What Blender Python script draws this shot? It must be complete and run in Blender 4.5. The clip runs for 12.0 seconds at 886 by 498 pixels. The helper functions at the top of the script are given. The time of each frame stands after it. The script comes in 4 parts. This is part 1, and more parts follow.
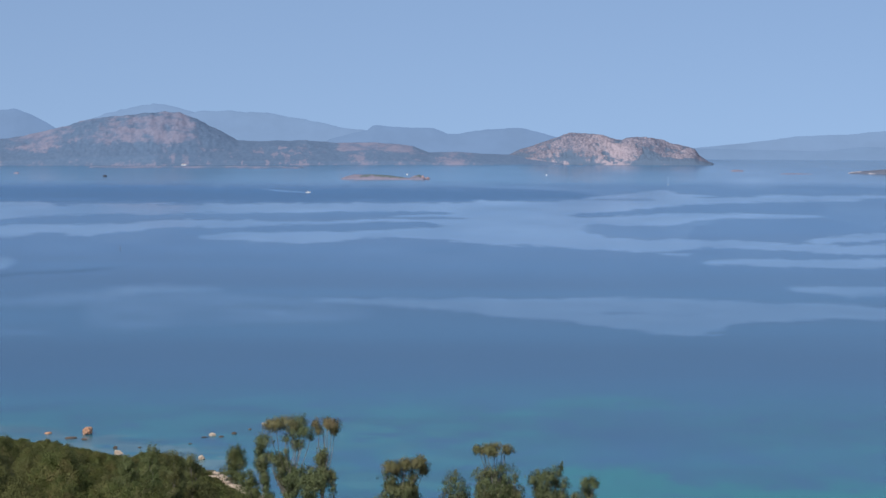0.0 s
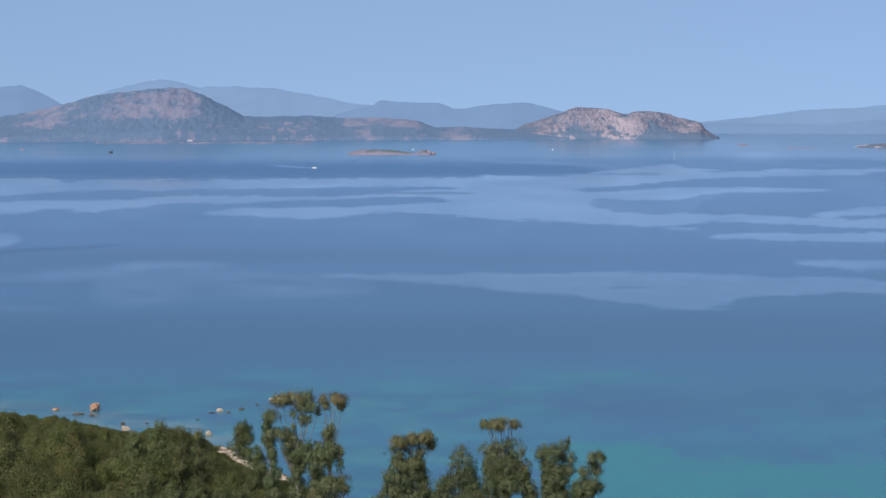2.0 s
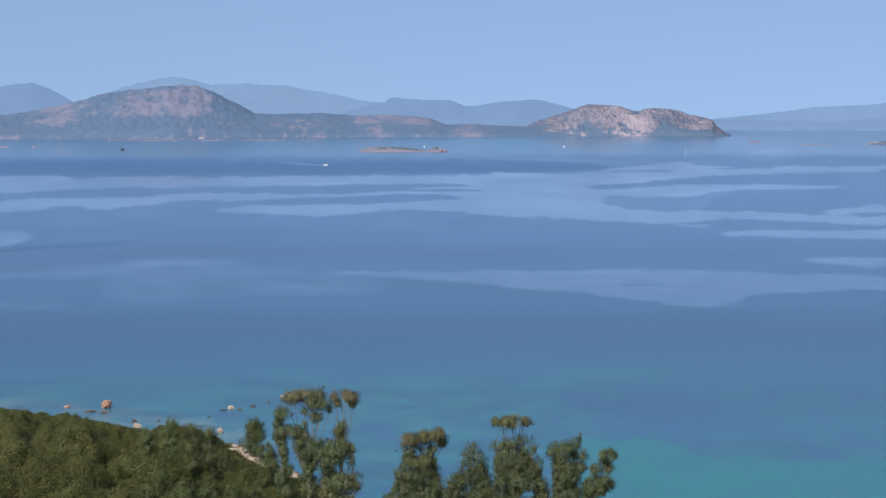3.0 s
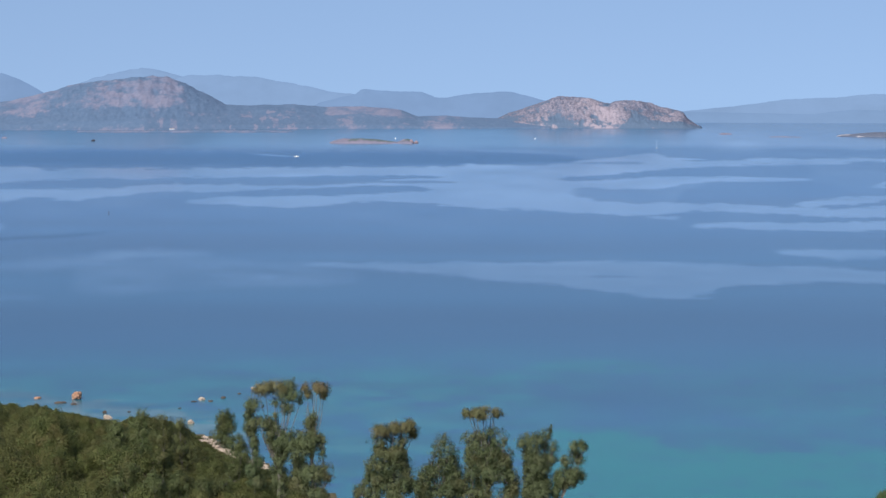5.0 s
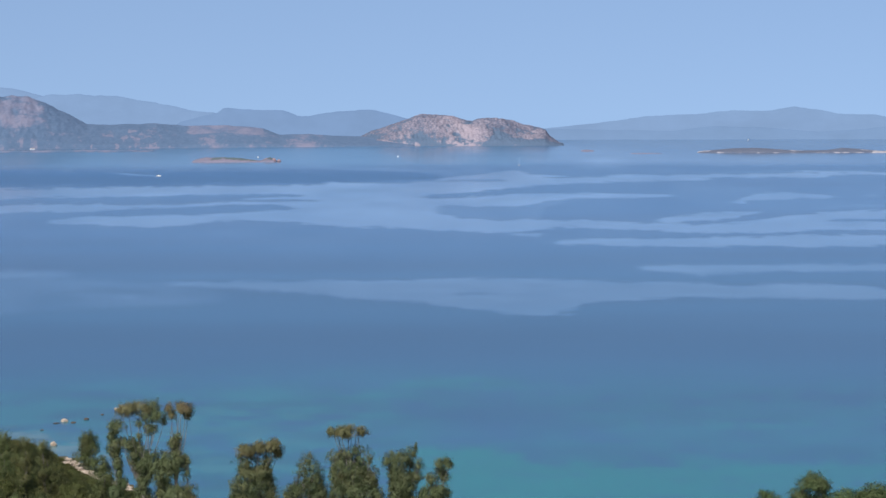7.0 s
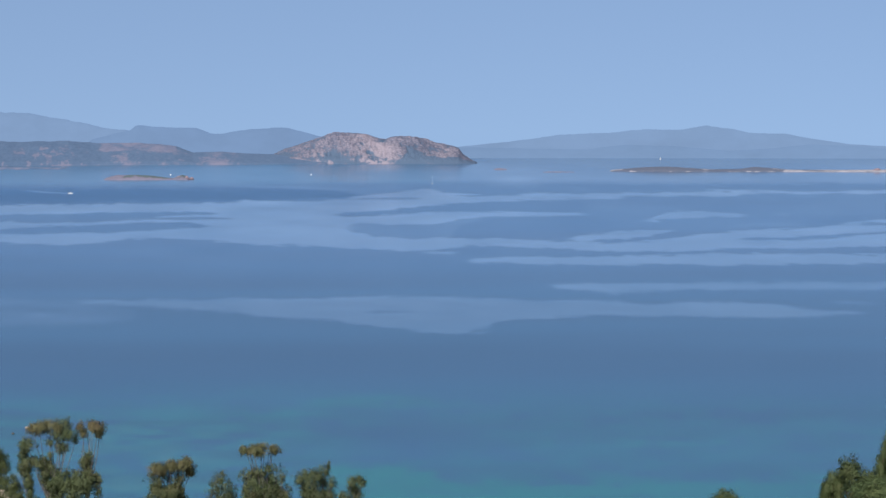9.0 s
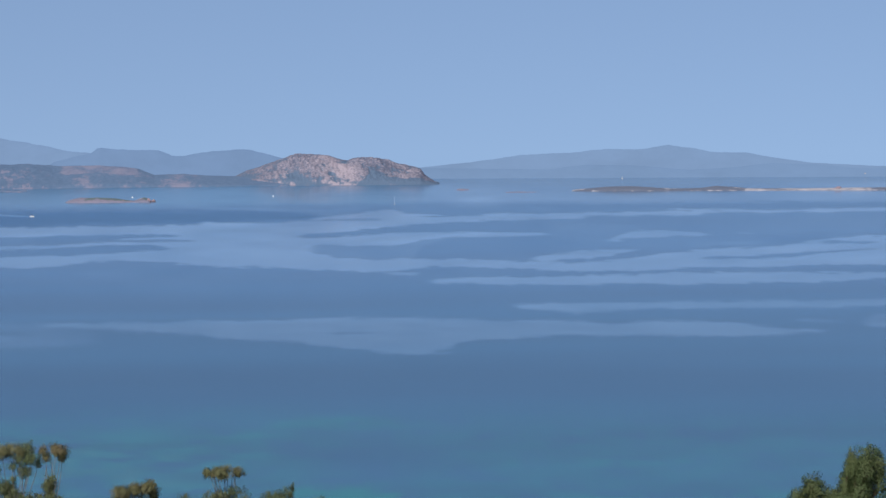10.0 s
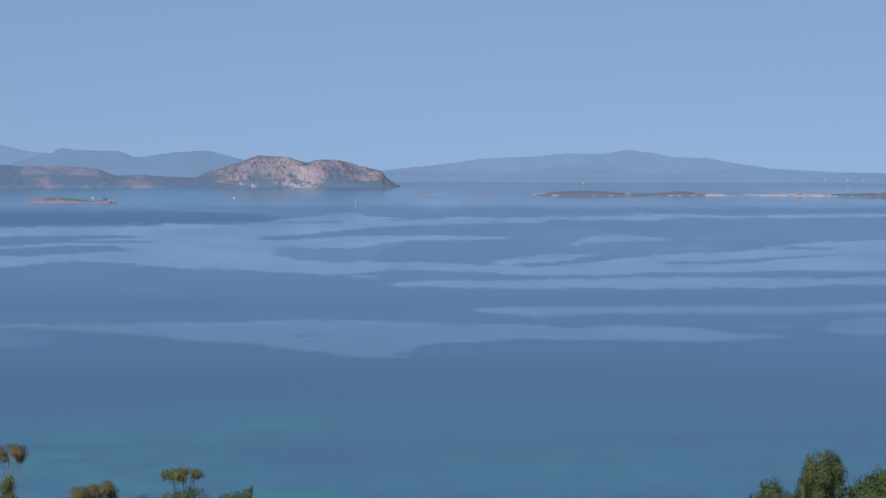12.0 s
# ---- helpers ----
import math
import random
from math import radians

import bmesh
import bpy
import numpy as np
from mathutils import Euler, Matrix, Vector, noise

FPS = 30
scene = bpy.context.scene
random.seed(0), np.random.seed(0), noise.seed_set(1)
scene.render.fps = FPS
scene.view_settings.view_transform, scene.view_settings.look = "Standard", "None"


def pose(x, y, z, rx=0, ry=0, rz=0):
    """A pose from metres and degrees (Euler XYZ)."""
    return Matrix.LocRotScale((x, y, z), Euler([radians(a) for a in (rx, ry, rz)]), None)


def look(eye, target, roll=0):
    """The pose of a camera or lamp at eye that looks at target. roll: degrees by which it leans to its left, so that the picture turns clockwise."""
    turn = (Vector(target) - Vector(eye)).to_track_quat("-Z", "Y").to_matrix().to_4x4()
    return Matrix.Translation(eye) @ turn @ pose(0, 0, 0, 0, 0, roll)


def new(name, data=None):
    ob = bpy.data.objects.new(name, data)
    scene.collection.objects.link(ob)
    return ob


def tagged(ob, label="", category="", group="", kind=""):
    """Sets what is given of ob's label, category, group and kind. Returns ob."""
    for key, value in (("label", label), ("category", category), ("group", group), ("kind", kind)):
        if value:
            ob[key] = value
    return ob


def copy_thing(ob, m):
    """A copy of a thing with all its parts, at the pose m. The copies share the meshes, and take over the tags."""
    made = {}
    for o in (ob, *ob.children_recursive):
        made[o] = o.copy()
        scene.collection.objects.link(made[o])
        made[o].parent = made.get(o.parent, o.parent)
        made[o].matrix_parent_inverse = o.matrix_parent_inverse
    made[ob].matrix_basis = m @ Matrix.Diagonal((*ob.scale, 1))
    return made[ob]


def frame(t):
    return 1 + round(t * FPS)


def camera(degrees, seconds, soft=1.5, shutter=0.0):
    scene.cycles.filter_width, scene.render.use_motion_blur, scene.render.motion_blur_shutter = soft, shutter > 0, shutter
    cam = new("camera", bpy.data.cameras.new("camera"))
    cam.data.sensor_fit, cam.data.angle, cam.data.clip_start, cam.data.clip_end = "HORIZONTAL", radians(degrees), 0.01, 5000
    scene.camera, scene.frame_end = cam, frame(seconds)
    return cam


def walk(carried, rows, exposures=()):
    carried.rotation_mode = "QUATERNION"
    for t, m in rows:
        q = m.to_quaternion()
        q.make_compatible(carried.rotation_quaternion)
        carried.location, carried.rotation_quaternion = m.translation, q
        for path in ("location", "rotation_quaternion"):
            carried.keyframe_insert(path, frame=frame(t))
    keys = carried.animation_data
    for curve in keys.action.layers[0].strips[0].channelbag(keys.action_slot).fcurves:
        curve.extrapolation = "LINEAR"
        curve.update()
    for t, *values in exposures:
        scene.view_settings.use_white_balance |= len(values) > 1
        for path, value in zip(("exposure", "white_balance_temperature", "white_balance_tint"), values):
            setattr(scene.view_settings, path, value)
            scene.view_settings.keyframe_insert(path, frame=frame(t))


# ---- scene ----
# The lookout: eye 50 m above the sea. Bearings are degrees clockwise from +Y, ranges metres from the lookout.
EYE = 50.0
cam = camera(20.0, 12.0, soft=1.5)


def aim(yaw, pitch, roll):
    return pose(0, 0, EYE, 90 + pitch, 0, yaw) @ pose(0, 0, 0, 0, 0, roll)


TURNS = [
    (0.0, 0.0020, -2.6625, 0.2559), (0.5, -0.0499, -2.8791, 0.0992), (1.0, -0.0072, -3.0178, 0.0410),
    (1.5, 0.0783, -3.1560, 0.2287), (2.0, 0.1470, -3.2332, 0.0491), (2.5, 0.2628, -3.2731, 0.0086),
    (2.7, 0.3868, -3.2740, 0.0090), (4.3, 0.4250, -3.5040, 0.0100), (4.5, 0.3095, -3.5060, 0.0098),
    (5.0, -0.2581, -3.4857, 0.1287), (5.5, -1.0242, -3.4179, -0.0194), (6.0, -1.8953, -3.3324, -0.0611),
    (6.5, -2.6549, -3.2128, -0.1805), (7.0, -3.3726, -3.0750, -0.1441), (7.2, -3.6560, -3.0070, -0.1300),
    (8.8, -5.1740, -2.6830, 0.0100), (9.0, -5.3544, -2.6632, 0.0153), (9.5, -5.7872, -2.4060, -0.2884),
    (10.0, -6.2087, -2.1932, -0.3257), (10.5, -6.6006, -2.0743, -0.2934), (11.0, -6.9248, -2.0192, 0.1488),
    (11.5, -7.1538, -2.0531, 0.1954), (12.0, -7.1058, -2.1207, 0.1372),
]
EXPOSURES = [(0.0, 0.86, 7200, 12), (2.5, 0.94, 7200, 12), (4.5, 1.02, 7200, 12), (7.0, 0.98, 7200, 12), (9.0, 0.84, 7200, 12), (12.0, 0.70, 7200, 12)]
walk(cam, [(t, aim(a, b, c)) for t, a, b, c in TURNS], EXPOSURES)

# ---- daylight ----
SUN_BEARING, SUN_HEIGHT = -154.0, 42.0
world = bpy.data.worlds.new("sky")
scene.world = world
world.use_nodes = True
wn, wl = world.node_tree.nodes, world.node_tree.links
wn.clear()
w_co = wn.new("ShaderNodeTexCoord")
w_sep = wn.new("ShaderNodeSeparateXYZ")
w_up = wn.new("ShaderNodeMath")
w_up.operation = "MAXIMUM"
w_up.inputs[1].default_value = 0.0
w_lift = wn.new("ShaderNodeMapRange")
for k, v in enumerate((0.0, 1.0, 0.20, 1.0)):
    w_lift.inputs[k + 1].default_value = v
w_com = wn.new("ShaderNodeCombineXYZ")
sky = wn.new("ShaderNodeTexSky")
sky.sky_type, sky.sun_disc = "NISHITA", False
sky.sun_elevation, sky.sun_rotation = radians(SUN_HEIGHT), radians(SUN_BEARING)
sky.altitude, sky.air_density, sky.dust_density, sky.ozone_density = 0.0, 0.8, 1.7, 4.0
w_bg = wn.new("ShaderNodeBackground")
w_bg.inputs["Strength"].default_value = 0.085
w_out = wn.new("ShaderNodeOutputWorld")
wl.new(w_co.outputs["Generated"], w_sep.inputs[0])
wl.new(w_sep.outputs[0], w_com.inputs[0])
wl.new(w_sep.outputs[1], w_com.inputs[1])
wl.new(w_sep.outputs[2], w_up.inputs[0])
wl.new(w_up.outputs[0], w_lift.inputs[0])
wl.new(w_lift.outputs[0], w_com.inputs[2])
wl.new(w_com.outputs[0], sky.inputs[0])
wl.new(sky.outputs[0], w_bg.inputs["Color"])
wl.new(w_bg.outputs[0], w_out.inputs["Surface"])

sun = new("sun", bpy.data.lights.new("sun", "SUN"))
sun.data.energy, sun.data.angle, sun.data.color = 2.7, radians(0.6), (1.0, 0.95, 0.87)
sb, sh = radians(SUN_BEARING), radians(SUN_HEIGHT)
sun.matrix_world = look((0, 0, 0), (-math.sin(sb) * math.cos(sh), -math.cos(sb) * math.cos(sh), -math.sin(sh)))
sun.location = (-60, -40, 120)


# ---- material helpers ----
class Nodes:
    """A material under construction."""

    def __init__(self, name, rough=0.9):
        self.mat = bpy.data.materials.new(name)
        self.mat.use_nodes = True
        self.tree = self.mat.node_tree
        self.bsdf = self.tree.nodes["Principled BSDF"]
        self.bsdf.inputs["Roughness"].default_value = rough
        self.bsdf.inputs["Specular IOR Level"].default_value = 0.25

    def add(self, kind, **values):
        n = self.tree.nodes.new(kind)
        for k, v in values.items():
            setattr(n, k, v)
        return n

    def link(self, a, b):
        self.tree.links.new(a, b)

    def place(self):
        return self.add("ShaderNodeNewGeometry").outputs["Position"]

    def noise(self, scale, detail=4.0, rough=0.55, vector=None):
        n = self.add("ShaderNodeTexNoise")
        n.inputs["Scale"].default_value, n.inputs["Detail"].default_value = scale, detail
        n.inputs["Roughness"].default_value = rough
        self.link(vector or self.place(), n.inputs["Vector"])
        return n.outputs["Fac"]

    def stretch(self, sx, sy, sz):
        n = self.add("ShaderNodeVectorMath", operation="MULTIPLY")
        self.link(self.place(), n.inputs[0])
        n.inputs[1].default_value = (sx, sy, sz)
        return n.outputs[0]

    def attribute(self, name):
        return self.add("ShaderNodeAttribute", attribute_name=name).outputs["Fac"]

    def remap(self, fac, a, b, c=0.0, d=1.0):
        n = self.add("ShaderNodeMapRange")
        self.link(fac, n.inputs[0])
        for i, v in enumerate((a, b, c, d)):
            n.inputs[i + 1].default_value = v
        return n.outputs[0]

    def math(self, op, a, b):
        n = self.add("ShaderNodeMath", operation=op)
        for i, v in enumerate((a, b)):
            if isinstance(v, (int, float)):
                n.inputs[i].default_value = v
            else:
                self.link(v, n.inputs[i])
        return n.outputs[0]

    def mix(self, fac, a, b):
        n = self.add("ShaderNodeMix", data_type="RGBA")
        for i, v in ((0, fac), (6, a), (7, b)):
            if isinstance(v, tuple):
                n.inputs[i].default_value = (*v, 1.0)
            elif isinstance(v, (int, float)):
                n.inputs[i].default_value = v
            else:
                self.link(v, n.inputs[i])
        return n.outputs[2]

    def bump(self, height, strength, distance):
        n = self.add("ShaderNodeBump")
        n.inputs["Strength"].default_value, n.inputs["Distance"].default_value = strength, distance
        self.link(height, n.inputs["Height"])
        self.link(n.outputs[0], self.bsdf.inputs["Normal"])

    def colour(self, socket):
        self.link(socket, self.bsdf.inputs["Base Color"])


# ---- materials ----
def make_water():
    m = Nodes("sea_water", 0.3)
    calm, shoal = m.attribute("calm"), m.attribute("shoal")
    patch = m.noise(0.010, 2.0, 0.6, m.stretch(0.25, 1.0, 1.0))
    turn = m.remap(patch, 0.35, 0.65)
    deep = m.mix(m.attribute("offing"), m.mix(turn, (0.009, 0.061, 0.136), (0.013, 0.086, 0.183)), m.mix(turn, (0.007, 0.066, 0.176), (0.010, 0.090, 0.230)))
    # Far water is lightened in its base colour in place of distance haze.
    deep = m.mix(m.attribute("far_haze"), deep, m.mix(turn, (0.014, 0.112, 0.240), (0.020, 0.138, 0.286)))
    weed = m.noise(0.07, 6.0, 0.65, m.stretch(0.75, 1.0, 1.0))
    sand = m.mix(m.remap(weed, 0.42, 0.56), (0.004, 0.094, 0.124), (0.006, 0.147, 0.168))
    sand = m.mix(m.remap(shoal, 0.7, 1.0), sand, m.mix(m.remap(weed, 0.42, 0.6), (0.026, 0.092, 0.130), (0.078, 0.168, 0.188)))
    m.colour(m.mix(m.attribute("lagoon"), m.mix(shoal, deep, sand), m.mix(m.remap(weed, 0.3, 0.7), (0.001, 0.124, 0.140), (0.002, 0.150, 0.162))))
    fine = m.noise(0.012, 2.0, 0.6, m.stretch(0.12, 1.0, 1.0))
    wobble = m.remap(fine, 0.3, 0.7, -0.012, 0.012)
    ripple = m.remap(m.math("ADD", calm, wobble), 0.0, 1.3, 0.275, 0.0735)
    m.link(ripple, m.bsdf.inputs["Roughness"])
    m.bsdf.inputs["IOR"].default_value = 1.333
    m.bsdf.inputs["Specular IOR Level"].default_value = 0.5
    wave = m.noise(0.5, 3.0, 0.6, m.stretch(0.5, 1.0, 1.0))
    m.bump(m.math("MULTIPLY", m.math("MULTIPLY", wave, m.attribute("wave")), m.remap(calm, 0, 1, 1.0, 0.15)), 0.05, 0.3)
    return m.mat


def make_island(name, scrub_a, scrub_b, rock_a, rock_b, cover, grain=0.06, soft=0.14):
    """Granite hillside with scrub; cover is the share of scrub."""
    m = Nodes(name)
    lie = m.stretch(1, 0.3, 1.6)
    big = m.noise(grain * 0.35, 6.0, 0.62, lie)
    small = m.noise(grain * 1.6, 6.0, 0.7, lie)
    bare = m.math("ADD", m.attribute("bare"), m.remap(big, 0.3, 0.7, -0.38, 0.38))
    bare = m.math("ADD", bare, m.remap(small, 0.3, 0.7, -0.26, 0.26))
    # Clefts darkened with scrub colour and tops paled: relief shading put into the rock.
    rock = m.mix(m.remap(m.math("ADD", m.noise(grain * 1.1, 6.0, 0.72, lie), m.math("MULTIPLY", m.attribute("knob"), 0.3)), 0.56, 0.82), rock_a, rock_b)
    scrub = m.mix(m.remap(m.noise(grain * 2.5, 4.0, 0.6, lie), 0.35, 0.65), scrub_a, scrub_b)
    rock = m.mix(m.math("MULTIPLY", m.attribute("cleft"), m.remap(small, 0.3, 0.6, 0.3, 1.0)), rock, scrub_a)
    m.colour(m.mix(m.remap(bare, cover, cover + soft), scrub, rock))
    m.bump(small, 0.2, 1.2)
    return m.mat


def make_hazy_range(name, tone, glow):
    """Ranges far beyond the bay: flat pale blue haze painted in as emission."""
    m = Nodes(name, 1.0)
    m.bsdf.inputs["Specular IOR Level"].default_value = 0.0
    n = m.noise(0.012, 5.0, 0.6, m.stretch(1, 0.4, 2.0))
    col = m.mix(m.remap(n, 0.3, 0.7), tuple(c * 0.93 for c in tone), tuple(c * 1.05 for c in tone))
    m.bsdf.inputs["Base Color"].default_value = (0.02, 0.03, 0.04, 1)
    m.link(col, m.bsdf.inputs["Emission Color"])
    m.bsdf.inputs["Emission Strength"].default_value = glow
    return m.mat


def make_leaves(name, a, b, c):
    m = Nodes(name, 0.6)
    r = m.add("ShaderNodeNewGeometry").outputs["Random Per Island"]
    spray = m.attribute("spray")
    clump = m.noise(0.4, 3.0, 0.6)
    tree = m.add("ShaderNodeObjectInfo").outputs["Random"]
    col = m.mix(m.math("ADD", m.math("MULTIPLY", r, 0.4), m.math("MULTIPLY", spray, 0.6)), a, b)
    col = m.mix(m.remap(m.math("ADD", clump, m.math("MULTIPLY", spray, 0.12)), 0.52, 0.74), col, c)
    col = m.mix(m.remap(tree, 0.45, 1.0, 0.0, 0.75), col, tuple(v * 1.05 for v in c))
    hsv = m.add("ShaderNodeHueSaturation")
    m.link(m.remap(tree, 0, 1, 0.468, 0.522), hsv.inputs["Hue"])
    m.link(m.remap(m.math("FRACT", m.math("MULTIPLY", tree, 7.3), 0.0), 0, 1, 1.18, 0.88), hsv.inputs["Value"])
    m.link(col, hsv.inputs["Color"])
    m.colour(hsv.outputs[0])
    through_leaf = m.add("ShaderNodeBsdfTranslucent")
    m.link(hsv.outputs[0], through_leaf.inputs["Color"])
    blend = m.add("ShaderNodeMixShader")
    blend.inputs[0].default_value = 0.5
    m.link(m.bsdf.outputs[0], blend.inputs[1])
    m.link(through_leaf.outputs[0], blend.inputs[2])
    m.link(blend.outputs[0], m.tree.nodes["Material Output"].inputs["Surface"])
    return m.mat


def make_bark(name, a, b):
    m = Nodes(name, 0.85)
    n = m.noise(1.6, 5.0, 0.6, m.stretch(2, 2, 0.5))
    m.colour(m.mix(m.remap(n, 0.35, 0.65), a, b))
    m.bump(n, 0.5, 0.05)
    return m.mat


def make_stone(name, a, b, c, scale=0.9):
    m = Nodes(name, 0.9)
    n = m.noise(scale, 6.0, 0.65)
    g = m.noise(scale * 7.0, 4.0, 0.6)
    col = m.mix(m.remap(n, 0.35, 0.65), a, b)
    m.colour(m.mix(m.remap(g, 0.5, 0.75), col, c))
    m.bump(g, 0.6, 0.08)
    return m.mat


def make_ground():
    m = Nodes("hillside_soil", 0.95)
    n = m.noise(0.15, 6.0, 0.65)
    g = m.noise(1.3, 5.0, 0.6)
    col = m.mix(m.remap(n, 0.35, 0.65), (0.085, 0.075, 0.045), (0.045, 0.058, 0.026))
    m.colour(m.mix(m.remap(g, 0.5, 0.72), col, (0.15, 0.125, 0.09)))
    m.bump(g, 0.7, 0.2)
    return m.mat


def make_plain(name, col, rough=0.5):
    m = Nodes(name, rough)
    n = m.noise(2.5, 4.0, 0.6)
    m.colour(m.mix(m.remap(n, 0.3, 0.7), tuple(c * 0.86 for c in col), col))
    return m.mat


WATER = make_water()
# Far land: a blue haze tint is mixed into these rock and scrub colours.
HILL = make_island("hazed_granite_and_scrub", (0.066, 0.122, 0.216), (0.084, 0.142, 0.238),
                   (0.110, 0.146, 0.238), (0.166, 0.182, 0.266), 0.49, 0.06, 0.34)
CRAG = make_island("hazed_pink_granite", (0.058, 0.104, 0.176), (0.078, 0.124, 0.200),
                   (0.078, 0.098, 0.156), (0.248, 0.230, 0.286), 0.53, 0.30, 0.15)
ISLET = make_island("hazed_islet", (0.066, 0.100, 0.114), (0.084, 0.116, 0.128),
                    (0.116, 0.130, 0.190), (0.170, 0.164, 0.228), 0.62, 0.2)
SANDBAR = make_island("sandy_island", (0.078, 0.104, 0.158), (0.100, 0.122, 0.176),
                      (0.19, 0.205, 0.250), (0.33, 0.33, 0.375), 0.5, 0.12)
# Distance haze is their own emitted tone; these ranges take almost no sunlight.
FAR_A = make_hazy_range("far_range_pale", (0.098, 0.168, 0.304), 1.0)
FAR_B = make_hazy_range("far_range_mid", (0.084, 0.149, 0.280), 1.0)
FAR_D = make_hazy_range("far_range_palest", (0.095, 0.164, 0.298), 1.0)
FAR_C = make_hazy_range("far_coast", (0.086, 0.153, 0.283), 1.0)
GUM = make_leaves("eucalyptus_leaves", (0.088, 0.142, 0.072), (0.124, 0.176, 0.096), (0.146, 0.168, 0.090))
DRY_GUM = make_leaves("browned_eucalyptus_leaves", (0.138, 0.166, 0.084), (0.176, 0.188, 0.102), (0.208, 0.186, 0.106))
YOUNG_GUM = make_leaves("young_eucalyptus_leaves", (0.076, 0.118, 0.050), (0.104, 0.146, 0.064), (0.122, 0.140, 0.064))
SCRUB = make_leaves("maquis_leaves", (0.078, 0.114, 0.042), (0.106, 0.140, 0.050), (0.128, 0.126, 0.054))
PINE = make_leaves("pine_needles", (0.072, 0.128, 0.058), (0.100, 0.160, 0.072), (0.114, 0.156, 0.074))
BARK = make_bark("pale_gum_bark", (0.080, 0.080, 0.080), (0.180, 0.178, 0.175))
DARK_BARK = make_bark("dark_bark", (0.07, 0.055, 0.04), (0.14, 0.11, 0.085))
GRANITE = make_stone("pale_granite", (0.35, 0.305, 0.265), (0.23, 0.19, 0.155), (0.45, 0.41, 0.37))
RUST = make_stone("orange_granite", (0.33, 0.18, 0.115), (0.22, 0.125, 0.085), (0.46, 0.37, 0.31))
PINK = make_stone("pink_granite_blocks", (0.230, 0.172, 0.200), (0.168, 0.136, 0.165), (0.275, 0.230, 0.262), 0.3)
BLACK = make_stone("blackened_stone", (0.026, 0.032, 0.048), (0.040, 0.046, 0.062), (0.055, 0.06, 0.075))
WET = make_stone("wet_dark_stone", (0.050, 0.042, 0.040), (0.085, 0.068, 0.060), (0.04, 0.035, 0.035))
SOIL = make_ground()
WHITE = make_plain("white_paint", (0.80, 0.80, 0.78), 0.4)
NAVY = make_plain("dark_hull_paint", (0.05, 0.05, 0.07), 0.4)
TILE = make_plain("pale_roof_tile", (0.36, 0.30, 0.27), 0.8)
# White of distant walls and marker, dimmed and blued to carry the haze.
HAZED_WHITE = make_plain("hazed_white", (0.44, 0.49, 0.57), 0.8)
GLASS = make_plain("dark_glazing", (0.03, 0.04, 0.05), 0.1)
FOAM = make_plain("foam", (0.78, 0.80, 0.82), 0.7)


# ---- geometry helpers ----
def spot(bearing, distance, z=0.0):
    b = radians(bearing)
    return Vector((distance * math.sin(b), distance * math.cos(b), z))


def smooth(x):
    x = np.clip(x, 0.0, 1.0)
    return x * x * (3 - 2 * x)


def lattice(ix, iy, seed):
    h = np.sin(ix * 127.1 + iy * 311.7 + seed * 74.7) * 43758.5453
    return h - np.floor(h)


def value_noise(x, y, seed=0):
    ix, iy = np.floor(x), np.floor(y)
    fx, fy = smooth(x - ix), smooth(y - iy)
    a = lattice(ix, iy, seed) * (1 - fx) + lattice(ix + 1, iy, seed) * fx
    b = lattice(ix, iy + 1, seed) * (1 - fx) + lattice(ix + 1, iy + 1, seed) * fx
    return a * (1 - fy) + b * fy


def fbm(x, y, seed=0, octaves=5, gain=0.5):
    total, amp, norm = 0.0, 1.0, 0.0
    for k in range(octaves):
        total = total + amp * (value_noise(x, y, seed + k * 13) - 0.5)
        norm += amp
        amp *= gain
        x, y = x * 2.03 + 7.1, y * 2.03 - 3.7
    return 2 * total / norm


def mesh_from(name, verts, faces, material, flat=False):
    me = bpy.data.meshes.new(name)
    me.from_pydata(verts, [], faces)
    me.materials.append(material)
    if not flat:
        me.polygons.foreach_set("use_smooth", [True] * len(me.polygons))
    me.update()
    return me


def grid_mesh(name, x, y, z, material, wrap=False, **attributes):
    """A sheet from arrays of rows by columns."""
    r, c = x.shape
    i = np.arange(r * c).reshape(r, c)
    if wrap:
        i = np.concatenate([i, i[:, :1]], 1)
    f = np.stack([i[:-1, :-1], i[:-1, 1:], i[1:, 1:], i[1:, :-1]], -1).reshape(-1, 4)
    me = bpy.data.meshes.new(name)
    me.vertices.add(r * c)
    me.vertices.foreach_set("co", np.stack([x, y, z], -1).astype(np.float32).ravel())
    me.loops.add(f.size)
    me.loops.foreach_set("vertex_index", f.astype(np.int32).ravel())
    me.polygons.add(len(f))
    me.polygons.foreach_set("loop_start", np.arange(0, f.size, 4, dtype=np.int32))
    me.update(calc_edges=True)
    me.polygons.foreach_set("use_smooth", [True] * len(f))
    for key, values in attributes.items():
        me.attributes.new(key, "FLOAT", "POINT").data.foreach_set("value", values.astype(np.float32).ravel())
    me.materials.append(material)
    if len(f) and me.polygons[0].normal.z < 0:
        me.flip_normals()
    return me


def part(name, mesh, parent, label=""):
    ob = new(name, mesh)
    ob.parent = parent
    if label:
        tagged(ob, label)
    return ob


def bm_mesh(name, bm, material, flat=False):
    me = bpy.data.meshes.new(name)
    bm.to_mesh(me)
    bm.free()
    me.materials.append(material)
    if not flat:
        me.polygons.foreach_set("use_smooth", [True] * len(me.polygons))
    return me


